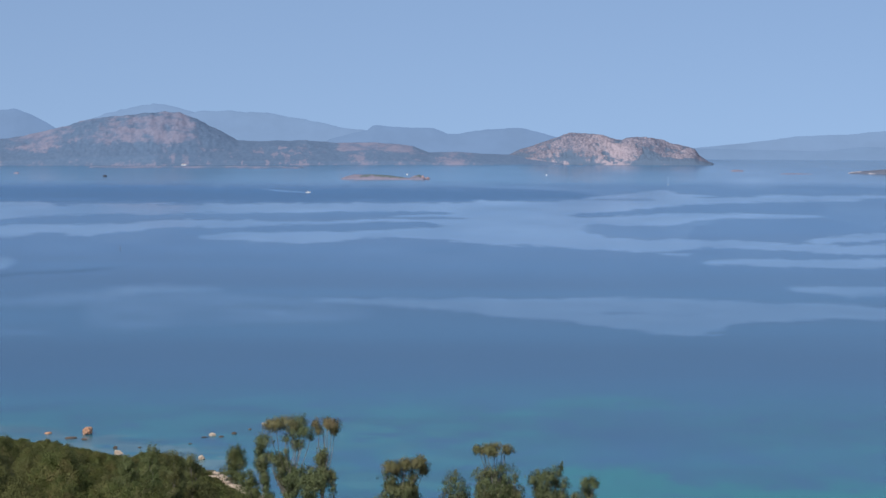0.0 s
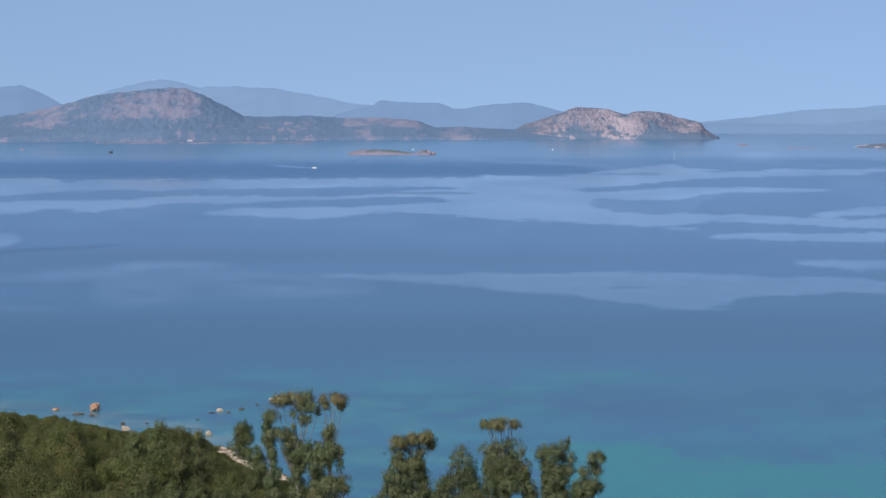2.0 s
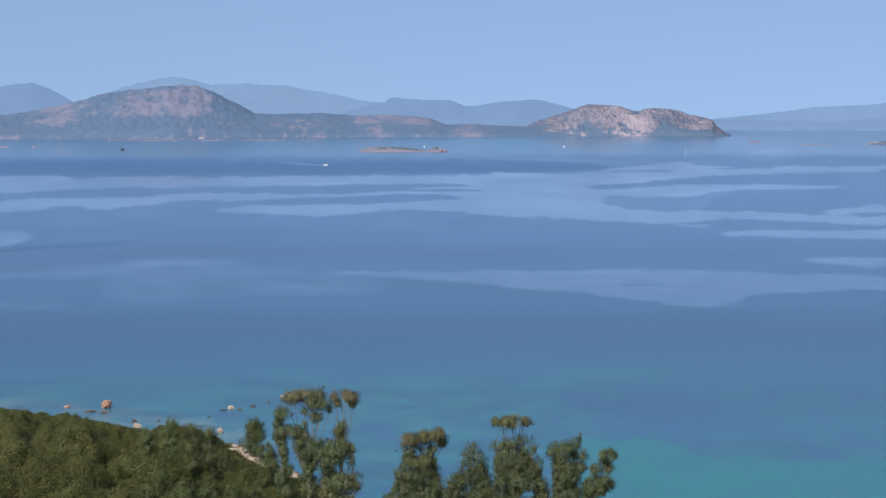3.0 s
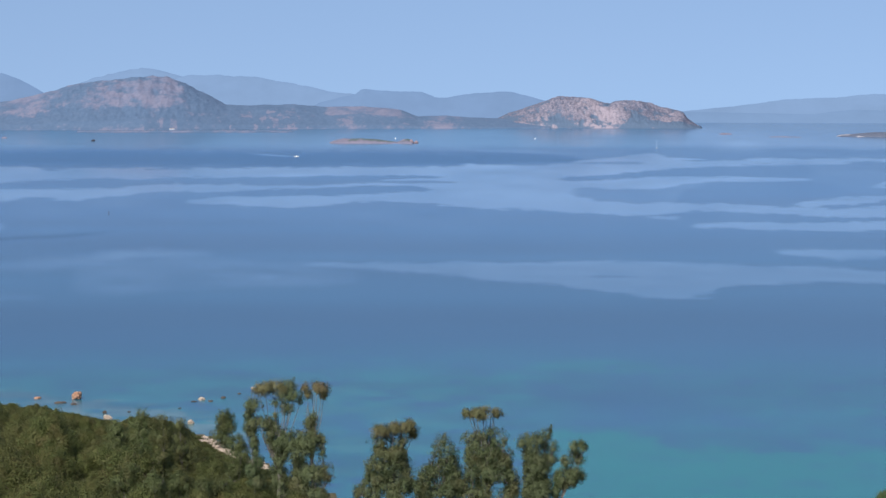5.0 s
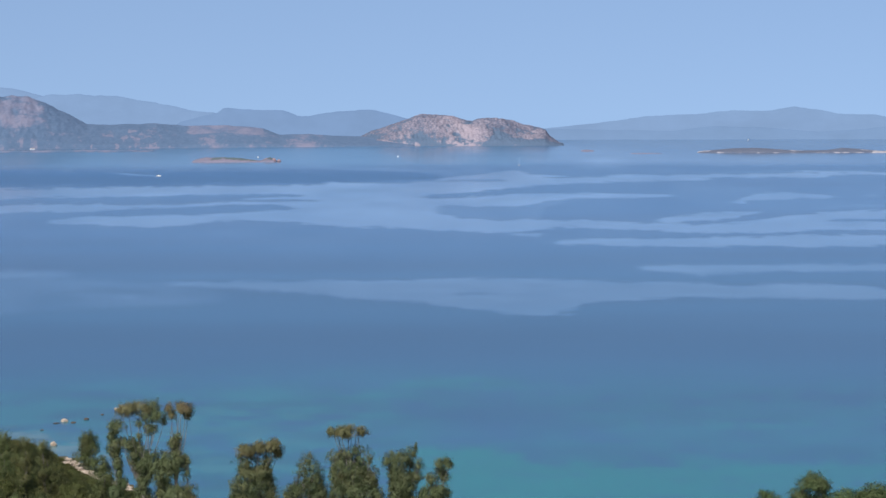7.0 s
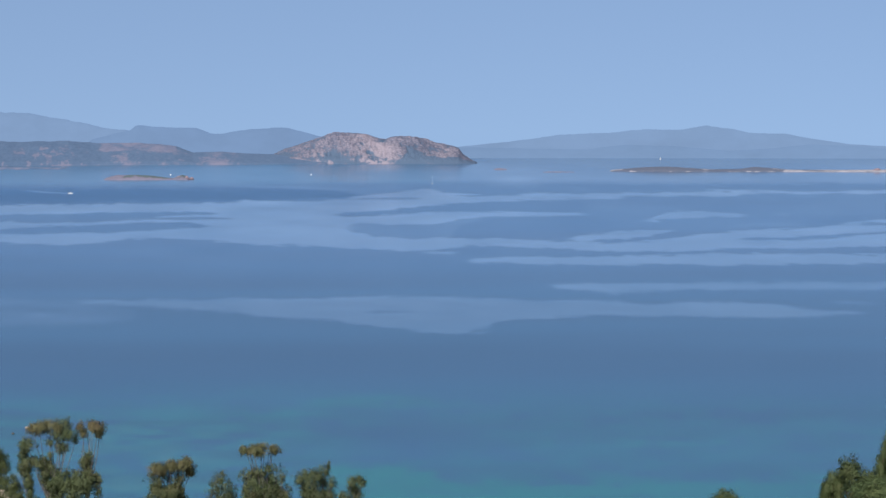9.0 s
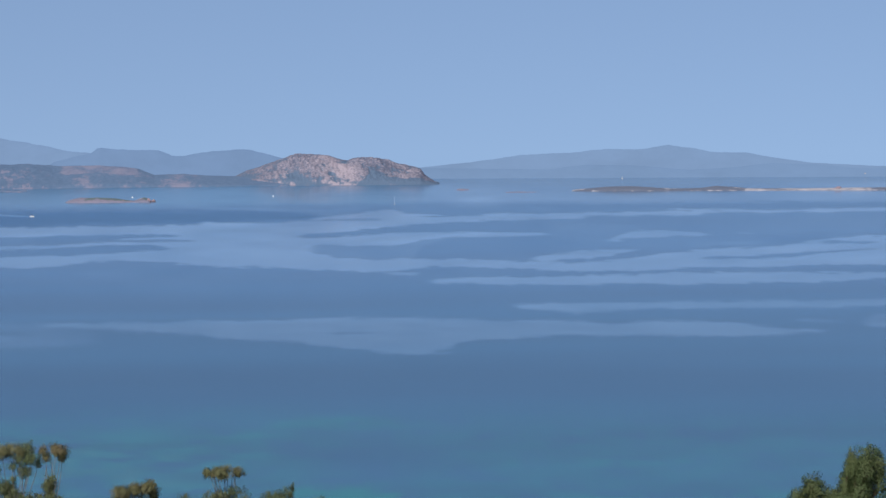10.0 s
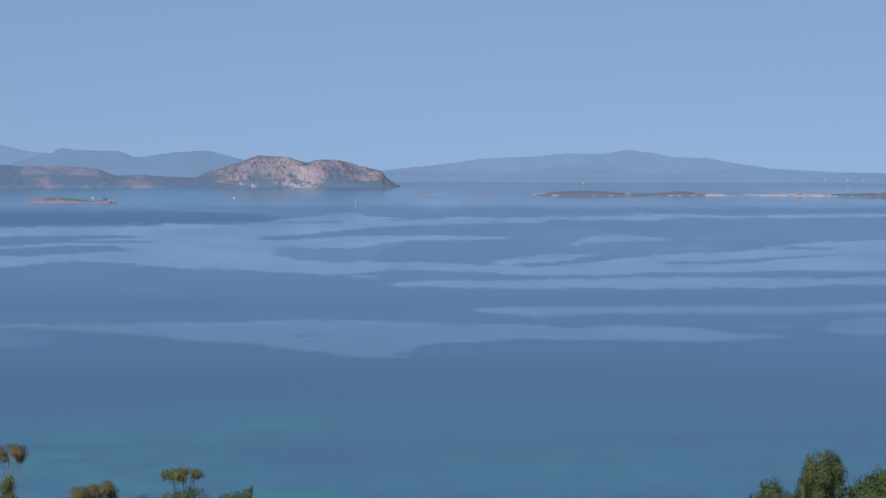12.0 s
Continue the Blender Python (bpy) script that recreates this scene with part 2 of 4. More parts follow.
# ---- sea ----
# Calm slicks (strength above 0) and wind-ruffled streaks (below 0), in the order in which they lie over one another.
# Each is a band: bearing, far edge and near edge, in metres from the lookout.
FAINT_BANDS = (
    (0.30, [(-12.03, 748, 713), (-10.28, 756, 727), (-9.03, 772, 724), (-7.76, 797, 739), (-7.12, 819, 768), (-6.49, 821, 778), (-5.85, 820, 783), (-5.21, 813, 787), (-4.7, 801, 795)]),
    (0.28, [(-5.34, 707, 703), (-4.95, 711, 696), (-3.93, 708, 693), (-3.28, 701, 697)]),
    (0.22, [(-8.4, 716, 638), (-7.13, 768, 633), (-5.85, 783, 644), (-4.57, 770, 652), (-2.64, 743, 661), (-1.35, 716, 675)]),
    (0.2, [(-12.04, 642, 621), (-10.29, 640, 622), (-9.16, 634, 622), (-8.53, 628, 624)]),
    (-0.9, [(-12, 2243, 1813), (-10.26, 2299, 1803), (-7.74, 2308, 1792), (-5.2, 2251, 1783), (-2.63, 2268, 1793), (-0.7, 2244, 1806), (1.23, 2223, 1837), (2.52, 2181, 1870), (3.03, 2100, 1903), (3.67, 2063, 1989)]),
)
OUTER_STREAKS = (
    (0.6, [(-0.06, 2388, 2363), (0.59, 2389, 2314), (1.87, 2340, 2246), (3.16, 2249, 2161), (4.06, 2207, 2143)]),
    (-0.6, [(0.84, 2389, 2364), (1.87, 2470, 2340), (3.16, 2473, 2272), (4.44, 2478, 2253), (5.72, 2429, 2328), (6.73, 2383, 2358)]),
    (-0.8, [(5.02, 2350, 2325), (5.46, 2303, 2128), (5.91, 2259, 2033), (6.35, 2261, 1998), (6.99, 2219, 2019), (7.87, 2160, 2042), (8.88, 2125, 2066), (9.63, 2130, 2090)]),
    (-0.8, [(7.2, 2411, 2360), (8.1, 2428, 2327), (9.39, 2417, 2202), (10.03, 2438, 2197), (10.67, 2433, 2172), (11.95, 2478, 2208), (13.23, 2469, 2224), (14.49, 2490, 2241), (15.75, 2512, 2260), (16.61, 2536, 2280), (18.25, 2560, 2324)]),
    (0.5, [(7.07, 2312, 2288), (7.84, 2305, 2213), (8.61, 2275, 2185), (9.06, 2226, 2182)]),
)
FAR_BANDS = (
    (1.0, [(-12, 1679, 1391), (-10.26, 1761, 1427), (-9.51, 1771, 1461), (-9.23, 1798, 1479), (-8.86, 1714, 1487), (-7.75, 1723, 1524), (-6.48, 1732, 1541), (-5.2, 1715, 1538), (-3.92, 1725, 1546), (-2.63, 1751, 1566), (-1.35, 1764, 1576), (-0.19, 1792, 1587), (0.59, 1807, 1492)]),
    (1.0, [(-12.01, 1281, 1151), (-10.27, 1326, 1193), (-9.64, 1364, 1197), (-9.26, 1363, 1222), (-8.89, 1361, 1241), (-8.38, 1351, 1213), (-8, 1342, 1205), (-7.75, 1349, 1237), (-7.11, 1372, 1271), (-6.48, 1414, 1306), (-5.2, 1420, 1311), (-4.56, 1410, 1310), (-3.92, 1400, 1333), (-2.63, 1407, 1356), (-1.6, 1443, 1398), (-0.7, 1452, 1406), (-0.06, 1452, 1406), (0.59, 1512, 1347)]),
    (1.0, [(-5.91, 1187, 1175), (-5.46, 1206, 1168), (-4.56, 1244, 1154), (-3.92, 1250, 1141), (-3.28, 1257, 1135), (-2.63, 1263, 1140), (-1.99, 1270, 1164), (-1.35, 1284, 1182), (-0.57, 1307, 1194), (-0.06, 1331, 1176), (0.59, 1407, 1134)]),
    (1.05, [(-1.35, 1750, 1182), (-0.06, 1778, 1176), (0.59, 1792, 1134), (1.23, 1807, 1117), (1.87, 1823, 1112), (2.52, 1839, 1107), (3.03, 1887, 1091), (3.8, 2007, 1066), (4.44, 2124, 1062), (5.08, 2189, 1068), (5.46, 2050, 1079), (5.72, 2014, 1355), (6.36, 1998, 1416)]),
    (-1.0, [(-3.4, 1534, 1435), (-2.38, 1555, 1434), (-1.35, 1565, 1472), (-0.57, 1576, 1522), (-0.06, 1576, 1532), (0.48, 1554, 1543)]),
    (-0.8, [(-1.6, 1482, 1462), (-0.83, 1481, 1443), (-0.06, 1481, 1443), (0.85, 1453, 1443)]),
    (-1.0, [(-4.82, 1303, 1266), (-3.92, 1325, 1258), (-2.63, 1348, 1271), (-1.99, 1364, 1277), (-1.35, 1389, 1292), (-0.57, 1389, 1315), (-0.06, 1363, 1323), (0.27, 1347, 1339)]),
    (1.0, [(5.08, 2168, 1704), (5.72, 2032, 1760), (6.36, 1981, 1791), (6.99, 2001, 1808), (7.45, 2052, 1863), (8.1, 2048, 1860), (9.39, 2078, 1917), (10.03, 2114, 1965), (10.67, 2131, 1979), (11.95, 2165, 1991), (12.59, 2183, 2062), (13.23, 2139, 2079), (13.86, 2157, 2058), (14.49, 2197, 2056), (15.75, 2237, 2111), (16.61, 2235, 2130), (18, 2255, 2148)]),
    (-1.0, [(2.62, 1514, 1504), (3.16, 1557, 1494), (3.8, 1592, 1506), (4.44, 1652, 1538), (5.08, 1731, 1561), (5.72, 1774, 1574), (6.36, 1805, 1576), (7.62, 1810, 1570), (8.88, 1862, 1564)]),
    (1.0, [(4.44, 1528, 1394), (5.08, 1550, 1422), (5.72, 1563, 1451), (6.36, 1576, 1482), (7.63, 1570, 1496), (8.51, 1552, 1510), (8.95, 1532, 1522)]),
    (-0.75, [(2.97, 1325, 1302), (3.29, 1375, 1258), (3.8, 1375, 1211), (4.57, 1369, 1193), (5.08, 1337, 1175), (5.72, 1424, 1176), (6.36, 1463, 1178), (7.63, 1477, 1163), (8.89, 1512, 1185)]),
    (0.45, [(4.96, 1283, 1254), (5.47, 1338, 1269), (6.23, 1364, 1316), (6.61, 1349, 1333)]),
)
RIGHT_BANDS = (
    (0.9, [(9.71, 1416, 1398), (10.16, 1491, 1406), (10.48, 1574, 1442), (10.73, 1607, 1479), (11.31, 1595, 1498), (11.95, 1560, 1487), (12.52, 1527, 1506)]),
    (0.7, [(12.69, 1570, 1527), (12.91, 1592, 1516), (13.22, 1580, 1516), (13.42, 1558, 1536)]),
    (0.6, [(13.03, 1988, 1970), (13.48, 2004, 1935), (13.86, 2003, 1934), (14.18, 1967, 1950)]),
    (1.0, [(8, 1179, 1166), (8.35, 1210, 1160), (8.74, 1237, 1159), (9.38, 1263, 1170), (9.9, 1277, 1201), (10.41, 1291, 1248), (10.86, 1298, 1283)]),
    (0.6, [(11.37, 1320, 1305), (11.95, 1360, 1320), (12.46, 1385, 1335), (13.1, 1402, 1351), (13.73, 1393, 1375)]),
    (1.0, [(4.7, 1174, 1078), (5.47, 1182, 1084), (5.85, 1183, 1101), (6.36, 1184, 1113), (7, 1167, 1098), (7.71, 1155, 1087), (8.74, 1141, 1070), (9.38, 1146, 1059), (10.03, 1157, 1058), (10.54, 1175, 1063), (10.86, 1207, 1068), (11.31, 1247, 1072), (11.95, 1282, 1083), (12.33, 1296, 1088), (13.22, 1303, 1093), (13.86, 1326, 1099), (14.11, 1375, 1099), (14.49, 1410, 1104), (15.13, 1446, 1110), (15.75, 1475, 1116), (16.61, 1505, 1117), (18.25, 1591, 1130)]),
    (-0.9, [(11.76, 1180, 1174), (12.59, 1205, 1167), (13.22, 1218, 1173), (13.86, 1232, 1192), (14.49, 1252, 1218), (15.13, 1274, 1253), (16.32, 1312, 1304)]),
    (-0.8, [(14.56, 1384, 1375), (14.87, 1410, 1350), (15.5, 1410, 1359), (16.32, 1401, 1384)]),
    (0.9, [(4.64, 1047, 1042), (5.09, 1053, 1033), (5.54, 1054, 1029), (5.98, 1040, 1035)]),
    (0.95, [(5.66, 980, 971), (5.98, 989, 963), (6.36, 999, 960), (7, 1014, 957), (7.71, 1008, 952), (8.74, 1011, 947), (9.38, 1020, 950), (10.67, 1033, 953), (11.95, 1042, 957), (13.22, 1047, 961), (14.49, 1043, 970), (15.76, 1048, 984), (16.61, 1054, 994), (18.25, 1067, 1010)]),
)
NEAR_BANDS = (
    (0.92, [(-12.02, 1065, 896), (-10.27, 1011, 898), (-9.96, 1005, 923), (-9.67, 996, 945), (-9.47, 974, 965)]),
    (0.8, [(7.55, 821, 818), (7.83, 824, 809), (8.35, 827, 797), (9.12, 829, 785), (10.02, 832, 788), (10.67, 835, 796), (11.95, 838, 802), (13.22, 845, 805), (14.49, 852, 806), (15.76, 860, 816), (16.61, 864, 823), (18.25, 877, 838)]),
    (0.78, [(-3.15, 743, 741), (-2.12, 753, 733), (-1.35, 758, 721), (-0.06, 755, 709), (0.59, 755, 700), (1.23, 755, 685), (2.52, 756, 673), (3.17, 759, 660), (3.81, 765, 647), (4.71, 766, 633), (5.09, 764, 628), (5.73, 759, 621), (6.31, 758, 640), (6.63, 756, 661), (7.01, 754, 670), (8.09, 751, 680), (8.73, 749, 684), (9.12, 746, 686), (10.02, 731, 686), (10.66, 738, 686), (11.31, 743, 684), (12.97, 736, 682), (13.7, 719, 690), (15.2, 704, 701)]),
    (0.5, [(13.86, 746, 744), (14.49, 754, 739), (15.13, 750, 740), (15.57, 745, 740)]),
    (0.6, [(15.48, 750, 740), (15.88, 771, 722), (16.61, 788, 713), (18.25, 811, 720)]),
)
NOTCHES = (
    (-0.7, [(2.65, 1870, 1854), (3.55, 1904, 1856), (4.44, 1923, 1859), (5.15, 1925, 1892)]),
    (-0.8, [(3.3, 698, 695), (3.81, 704, 691), (4.33, 702, 692), (4.95, 701, 697)]),
    (-0.7, [(5.9, 640, 634), (6.3, 648, 632), (6.9, 668, 636)]),
    (0.5, [(5.7, 627, 620), (6.1, 628, 620), (6.7, 634, 627)]),
)


def shore_range(b):
    """Range of the home shore on a bearing."""
    return np.interp(b, [-60, -20, -12, -8.6, -7.4, -5.6, -5.0, -4.5, -4.2, -3.2, -1.5, 3, 10, 14, 20, 60],
                     [300, 430, 420, 396, 386, 375, 368, 357, 350, 328, 304, 292, 300, 325, 330, 260])


def band_depth(b, dip, nodes, wander):
    """How far inside a band each spot lies, in degrees of dip, and how it thins out at its ends."""
    nb = [n[0] for n in nodes]
    far = np.degrees(np.arctan(EYE / np.interp(b, nb, [n[1] for n in nodes])))
    near = np.degrees(np.arctan(EYE / np.interp(b, nb, [n[2] for n in nodes])))
    inside = np.minimum(dip - far, near - dip) + wander * np.clip((near - far) / 0.12, 0.35, 1.0)
    thin = np.where((b < nb[0] + 0.5) & (nb[0] > -11), smooth((b - nb[0]) / 0.5), 1.0) * np.where((b > nb[-1] - 0.5) & (nb[-1] < 16.4), smooth((nb[-1] - b) / 0.5), 1.0)
    return np.where((b >= nb[0]) & (b <= nb[-1]), inside - 0.03 * (1 - thin), -1.0), thin


def build_sea():
    bearings = np.concatenate([np.arange(-180, -13, 4.0), np.arange(-13, 20.01, 0.07), np.arange(22, 179, 4.0)])
    dips = np.concatenate([np.arange(0.46, 2.6, 0.008), np.arange(2.6, 5.0, 0.018), np.arange(5.0, 9.2, 0.03), np.arange(9.2, 30, 1.5)])
    ranges = EYE / np.tan(np.radians(dips))
    b, d = np.meshgrid(bearings, ranges)
    x, y = d * np.sin(np.radians(b)), d * np.cos(np.radians(b))
    dip = np.degrees(np.arctan(EYE / d))
    streak = fbm(b * 0.5, dip * 3, 5, 3)
    finger = fbm(b * 0.7, dip * 4.5, 9, 2, 0.55)
    fray = 0.6 * fbm(b * 1.2, dip * 22, 19, 3, 0.62) + 0.5 * fbm(b * 4.5, dip * 30, 23, 2, 0.6)
    calm = 0.12 + 0.14 * smooth((d - 450) / 300) + 0.32 * smooth((d - 560) / 700) + (0.03 + 0.06 * smooth((d - 800) / 500)) * streak + 0.08 * finger * smooth((d - 700) / 500)
    calm = calm + np.interp(b, [4.5, 7.0], [0.32, 0.52]) * smooth((d - 2250) / 450) + 0.15 * finger * smooth((d - 2050) / 250)
    calm = calm + 0.3 * smooth((d - 3300) / 1500) * smooth((b - 5.5) / 1.5)
    for group, soft in ((FAINT_BANDS, 0.2), (OUTER_STREAKS, 0.05), (FAR_BANDS, 0.04), (RIGHT_BANDS, 0.045), (NEAR_BANDS, 0.09), (NOTCHES, 0.03)):
        wander = (0.008 * streak + 0.012 * finger + 0.10 * fray) * (0.8 if soft < 0.08 else 0.75)
        for strength, nodes in group:
            depth, thin = band_depth(b, dip, nodes, wander)
            over = thin * smooth(0.5 + depth / soft)
            if group is FAINT_BANDS and strength < 0:
                calm = calm + over * -strength * (0.02 + 0.04 * streak - calm)
            elif group is FAINT_BANDS:
                calm = calm + over * strength * (0.9 + 0.8 * finger)
            elif strength > 0:
                calm = calm + over * np.clip(strength * (1.08 + 0.22 * finger + 0.12 * streak) - calm, 0, 2)
            else:
                calm = calm - over * -strength * np.clip(calm - 0.50 - 0.05 * finger, 0, 2)
    # An old boat track, and the wash behind the motorboat
    trail = np.abs(d - np.interp(b, [-11.5, -10.28, -9.53, -8.39, -7.5, -7.12], [850, 870, 889, 901, 921, 940])) / (9 + 3 * streak)
    calm = calm * (1 - 0.7 * np.exp(-trail ** 2) * smooth((-6.9 - b) / 1.2))
    wash = (b + 3.05) / -1.35
    line = np.interp(b, [-4.4, -3.7, -3.07], [2225, 2120, 2062])
    calm = calm + 0.9 * np.exp(-((d - line) / (13 + 26 * np.clip(wash, 0, 1))) ** 2) * smooth(wash / 0.05) * (1 - smooth((wash - 0.45) / 0.55))
    # Sand and weed on the bottom
    veil = fbm(b * 1.1, dip * 7.0, 21, 5, 0.6)
    ribbon = fbm(b * 1.7, dip * 17.0, 24, 5, 0.62)
    side = np.interp(b, [-12, -6, -3.5, -1, 2.5, 5, 8, 14], [0.50, 0.54, 0.66, 0.68, 0.58, 0.36, 0.42, 0.36])
    shoal = smooth((525 - d) / 110) * side * np.clip(0.95 + 1.4 * veil + 1.3 * ribbon, 0, 1.15)
    bar = np.exp(-((b - 3.8) / 1.5) ** 2 - ((d - 464) / 10) ** 2) * 1.2 * np.clip(0.9 + 1.6 * ribbon, 0, 1.3)
    bar = bar + np.exp(-((b - 0.9) / 2.3) ** 2 - ((d - 441) / 9) ** 2) * 0.95 * np.clip(0.8 + 2.0 * ribbon, 0, 1.3)
    bar = bar + np.exp(-((b - 9.5) / 2.6) ** 2 - ((d - 408) / 10) ** 2) * 0.8 * np.clip(0.6 + 2.2 * ribbon, 0, 1.3)
    weedbed = np.exp(-((b - 4.4) / 2.0) ** 2 - ((d - 408) / 30) ** 2)
    shoal = np.maximum(shoal * (1 - 0.75 * weedbed), np.minimum(1.3 * bar, 0.69))
    inshore = smooth((shore_range(b) + 50 - d) / 45) * smooth((-3.4 - b) / 1.2) * (1.3 + 1.7 * ribbon + 0.6 * veil)
    shoal = np.clip(np.maximum(shoal, inshore), 0, 1)
    edge = np.interp(b, [2.2, 3.4, 4.0, 5.0, 5.4, 6.0, 6.7, 8, 10, 13], [374, 379, 380, 376, 366, 361, 361, 363, 365, 370]) + 8 * veil + 7 * ribbon
    lagoon = smooth((edge - d) / 9) * smooth((b - 1.9) / 1.2) * np.interp(b, [2, 6, 10, 13], [1.0, 0.95, 0.75, 0.6]) * np.clip(1.0 + 0.8 * ribbon, 0.5, 1.1)
    me = grid_mesh("sea", x, y, np.zeros_like(x), WATER, wrap=True, calm=np.clip(calm, 0, 1.3), wave=smooth((900 - d) / 600), offing=smooth((d - 520) / 700), far_haze=smooth((d - 2280) / 350) * smooth((6.5 - b) / 1.8), shoal=shoal, lagoon=np.clip(lagoon, 0, 1))
    tagged(new("water", me), "calm blue bay with pale slicks and turquoise shallows", "sea", kind="structure")


def ground_height(b, d):
    s = shore_range(b)
    steep = np.interp(b, [-180, -20, 4, 15, 40, 180], [230, 215, 215, 330, 300, 230])
    z = 43.6 * np.clip(1 - d / steep, 0, 1) ** 1.4 + 5.0 * np.clip(1 - d / s, -3.0, 1)
    z = z + np.clip(d / 150, 0, 1) * 0.5 * fbm(b * d * 0.004, d * 0.07, 3, 4)
    return np.where(d > s, np.maximum(-0.045 * (d - s) - 0.15, -14), np.maximum(z, 0.1))


def build_ground():
    bearings = np.concatenate([np.arange(-180, -14, 4.0), np.arange(-14, 20.01, 0.25), np.arange(22, 179, 4.0)])
    ranges = np.concatenate([np.concatenate([[0.2, 0.8, 2.0], np.arange(4.0, 240, 4.0)]), np.arange(240, 440, 2.0), np.geomspace(440, 5600, 24)])
    b, d = np.meshgrid(bearings, ranges)
    x, y = d * np.sin(np.radians(b)), d * np.cos(np.radians(b))
    me = grid_mesh("ground", x, y, ground_height(b, d), SOIL, wrap=True)
    bm = bmesh.new()
    bm.from_mesh(me)
    bm.verts.ensure_lookup_table()
    bm.faces.new(bm.verts[:len(bearings)][::-1])
    bm.to_mesh(me)
    bm.free()
    tagged(new("ground", me), "dry stony hillside running down to the shore", "ground", kind="structure")


build_sea()
build_ground()


# ---- far land ----
def domes(x, y, seed):
    """Rounded outcrops: 1 at the top of each, 0 in the clefts between."""
    ix, iy = np.floor(x), np.floor(y)
    best = np.full_like(x, 9.0)
    for i in (-1, 0, 1):
        for j in (-1, 0, 1):
            px, py = ix + i + lattice(ix + i, iy + j, seed), iy + j + lattice(ix + i, iy + j, seed + 5)
            best = np.minimum(best, (x - px) ** 2 + (y - py) ** 2)
    return np.clip(1 - best / 0.7, 0, 1)


def land(name, material, profile, shore, ridge, back, label, category, seed, relief=0.16, step=0.03, rows=46, bare=None, kind="structure", drift=None, pale=None):
    """A long hill: profile is bearing, crest height in turn; shore, ridge and back are ranges."""
    pb, ph = profile[0::2], profile[1::2]
    b1 = np.arange(pb[0], pb[-1] + 1e-6, step)
    s1 = np.linspace(0, 1, rows)
    b, s = np.meshgrid(b1, s1)
    crest = np.interp(b, pb, ph) * (1 + 0.03 * fbm(b * 6, s * 9 + seed, seed, 4))
    cut = (ridge - shore) / (back - shore)
    d = shore + (back - shore) * s * (1 if drift is None else np.interp(b, pb, np.interp(ph, [12, 80], [0.32, 1.0]))) + (0 if drift is None else drift(b))
    x, y = d * np.sin(np.radians(b)), d * np.cos(np.radians(b))
    rise = np.where(s < cut, smooth(0.08 + 0.92 * s / cut) ** 0.75, smooth((1 - s) / (1 - cut)))
    gully = fbm(x * 0.013, y * 0.010, seed + 3, 6, 0.55)
    knobs = 0.6 * domes(x * 0.030 + gully, y * 0.018, seed + 8) + 0.4 * domes(x * 0.085, y * 0.045 + gully, seed + 9)
    knobs = 0.72 * knobs + 0.28 * domes(x * 0.21 + gully, y * 0.12, seed + 11)
    cleft = np.maximum(smooth((0.22 - domes(x * 0.030 + gully, y * 0.018, seed + 8)) / 0.2), 0.8 * smooth((0.2 - domes(x * 0.085, y * 0.045 + gully, seed + 9)) / 0.2))
    away = 1 - smooth(1 - np.abs(s - cut) / 0.22)
    z = crest * rise * (1 + relief * 2.2 * gully * (0.25 + 0.75 * away)) + crest * relief * 0.9 * (knobs - 0.45) * smooth(s * 8) * smooth((1 - s) * 4) * (0.35 + 0.65 * away)
    ends = smooth((b - pb[0]) / 0.25) * smooth((pb[-1] - b) / 0.12)
    z = np.maximum(z * ends, 0) * np.clip(s * 16, 0, 1) - 2.5 * (1 - smooth(s * 12)) - 2.5 * (1 - smooth((1 - s) * 12)) - 2.0 * (1 - ends)
    field = np.full_like(z, 0.5) if bare is None else bare(b, s / cut, z, crest) + (1.25 if relief > 0.1 else 0.3) * (knobs - 0.5)
    lighter = 0 if pale is None else pale(b, s / cut)
    me = grid_mesh(name, x, y, z, material, bare=field, cleft=cleft * (1.0 if relief > 0.1 else 0.5), knob=lighter + knobs + 0.7 * np.exp(-np.abs(s / cut - 0.08) / 0.02))
    return tagged(new(name, me), label, category, kind=kind)


def hill_bare(b, up, z, crest):
    dome = smooth((z - 28) / 12) * smooth((b + 8.7) / 0.9) * smooth((-5.45 - b) / 0.5)
    cap = np.exp(-((b + 6.6) / 0.5) ** 2) * smooth((z - crest + 8) / 5)
    shoulder = np.exp(-((b + 9.1) / 0.6) ** 2) * smooth((z - 15) / 7)
    slab = smooth((b + 2.6) / 0.3) * smooth((-0.45 - b) / 0.35) * smooth((up - 0.4) / 0.2) + 0.8 * np.exp(-((b + 1.9) / 0.2) ** 2) * smooth((up - 0.05) / 0.15) * smooth((0.5 - up) / 0.2)
    knob = np.exp(-((b - 0.35) / 0.55) ** 2) * 0.6
    outcrop = 0.6 * smooth((fbm(b * 7.0, up * 9.0, 83, 4, 0.6) - 0.08) / 0.12) * smooth((0.75 - up) / 0.2) * (0.35 + 0.65 * np.exp(-((b + 3.7) / 1.1) ** 2))
    low = 0.14 * smooth((30 - z) / 10) * smooth((-4.6 - b) / 0.6) * smooth((b + 8.6) / 0.6)
    return 0.16 - low + dome * (0.30 + 0.38 * np.exp(-((b + 6.45) / 0.9) ** 2)) - 0.35 * cap + 0.5 * shoulder + 0.6 * slab + 0.5 * knob + 0.7 * np.exp(-up / 0.06) + outcrop


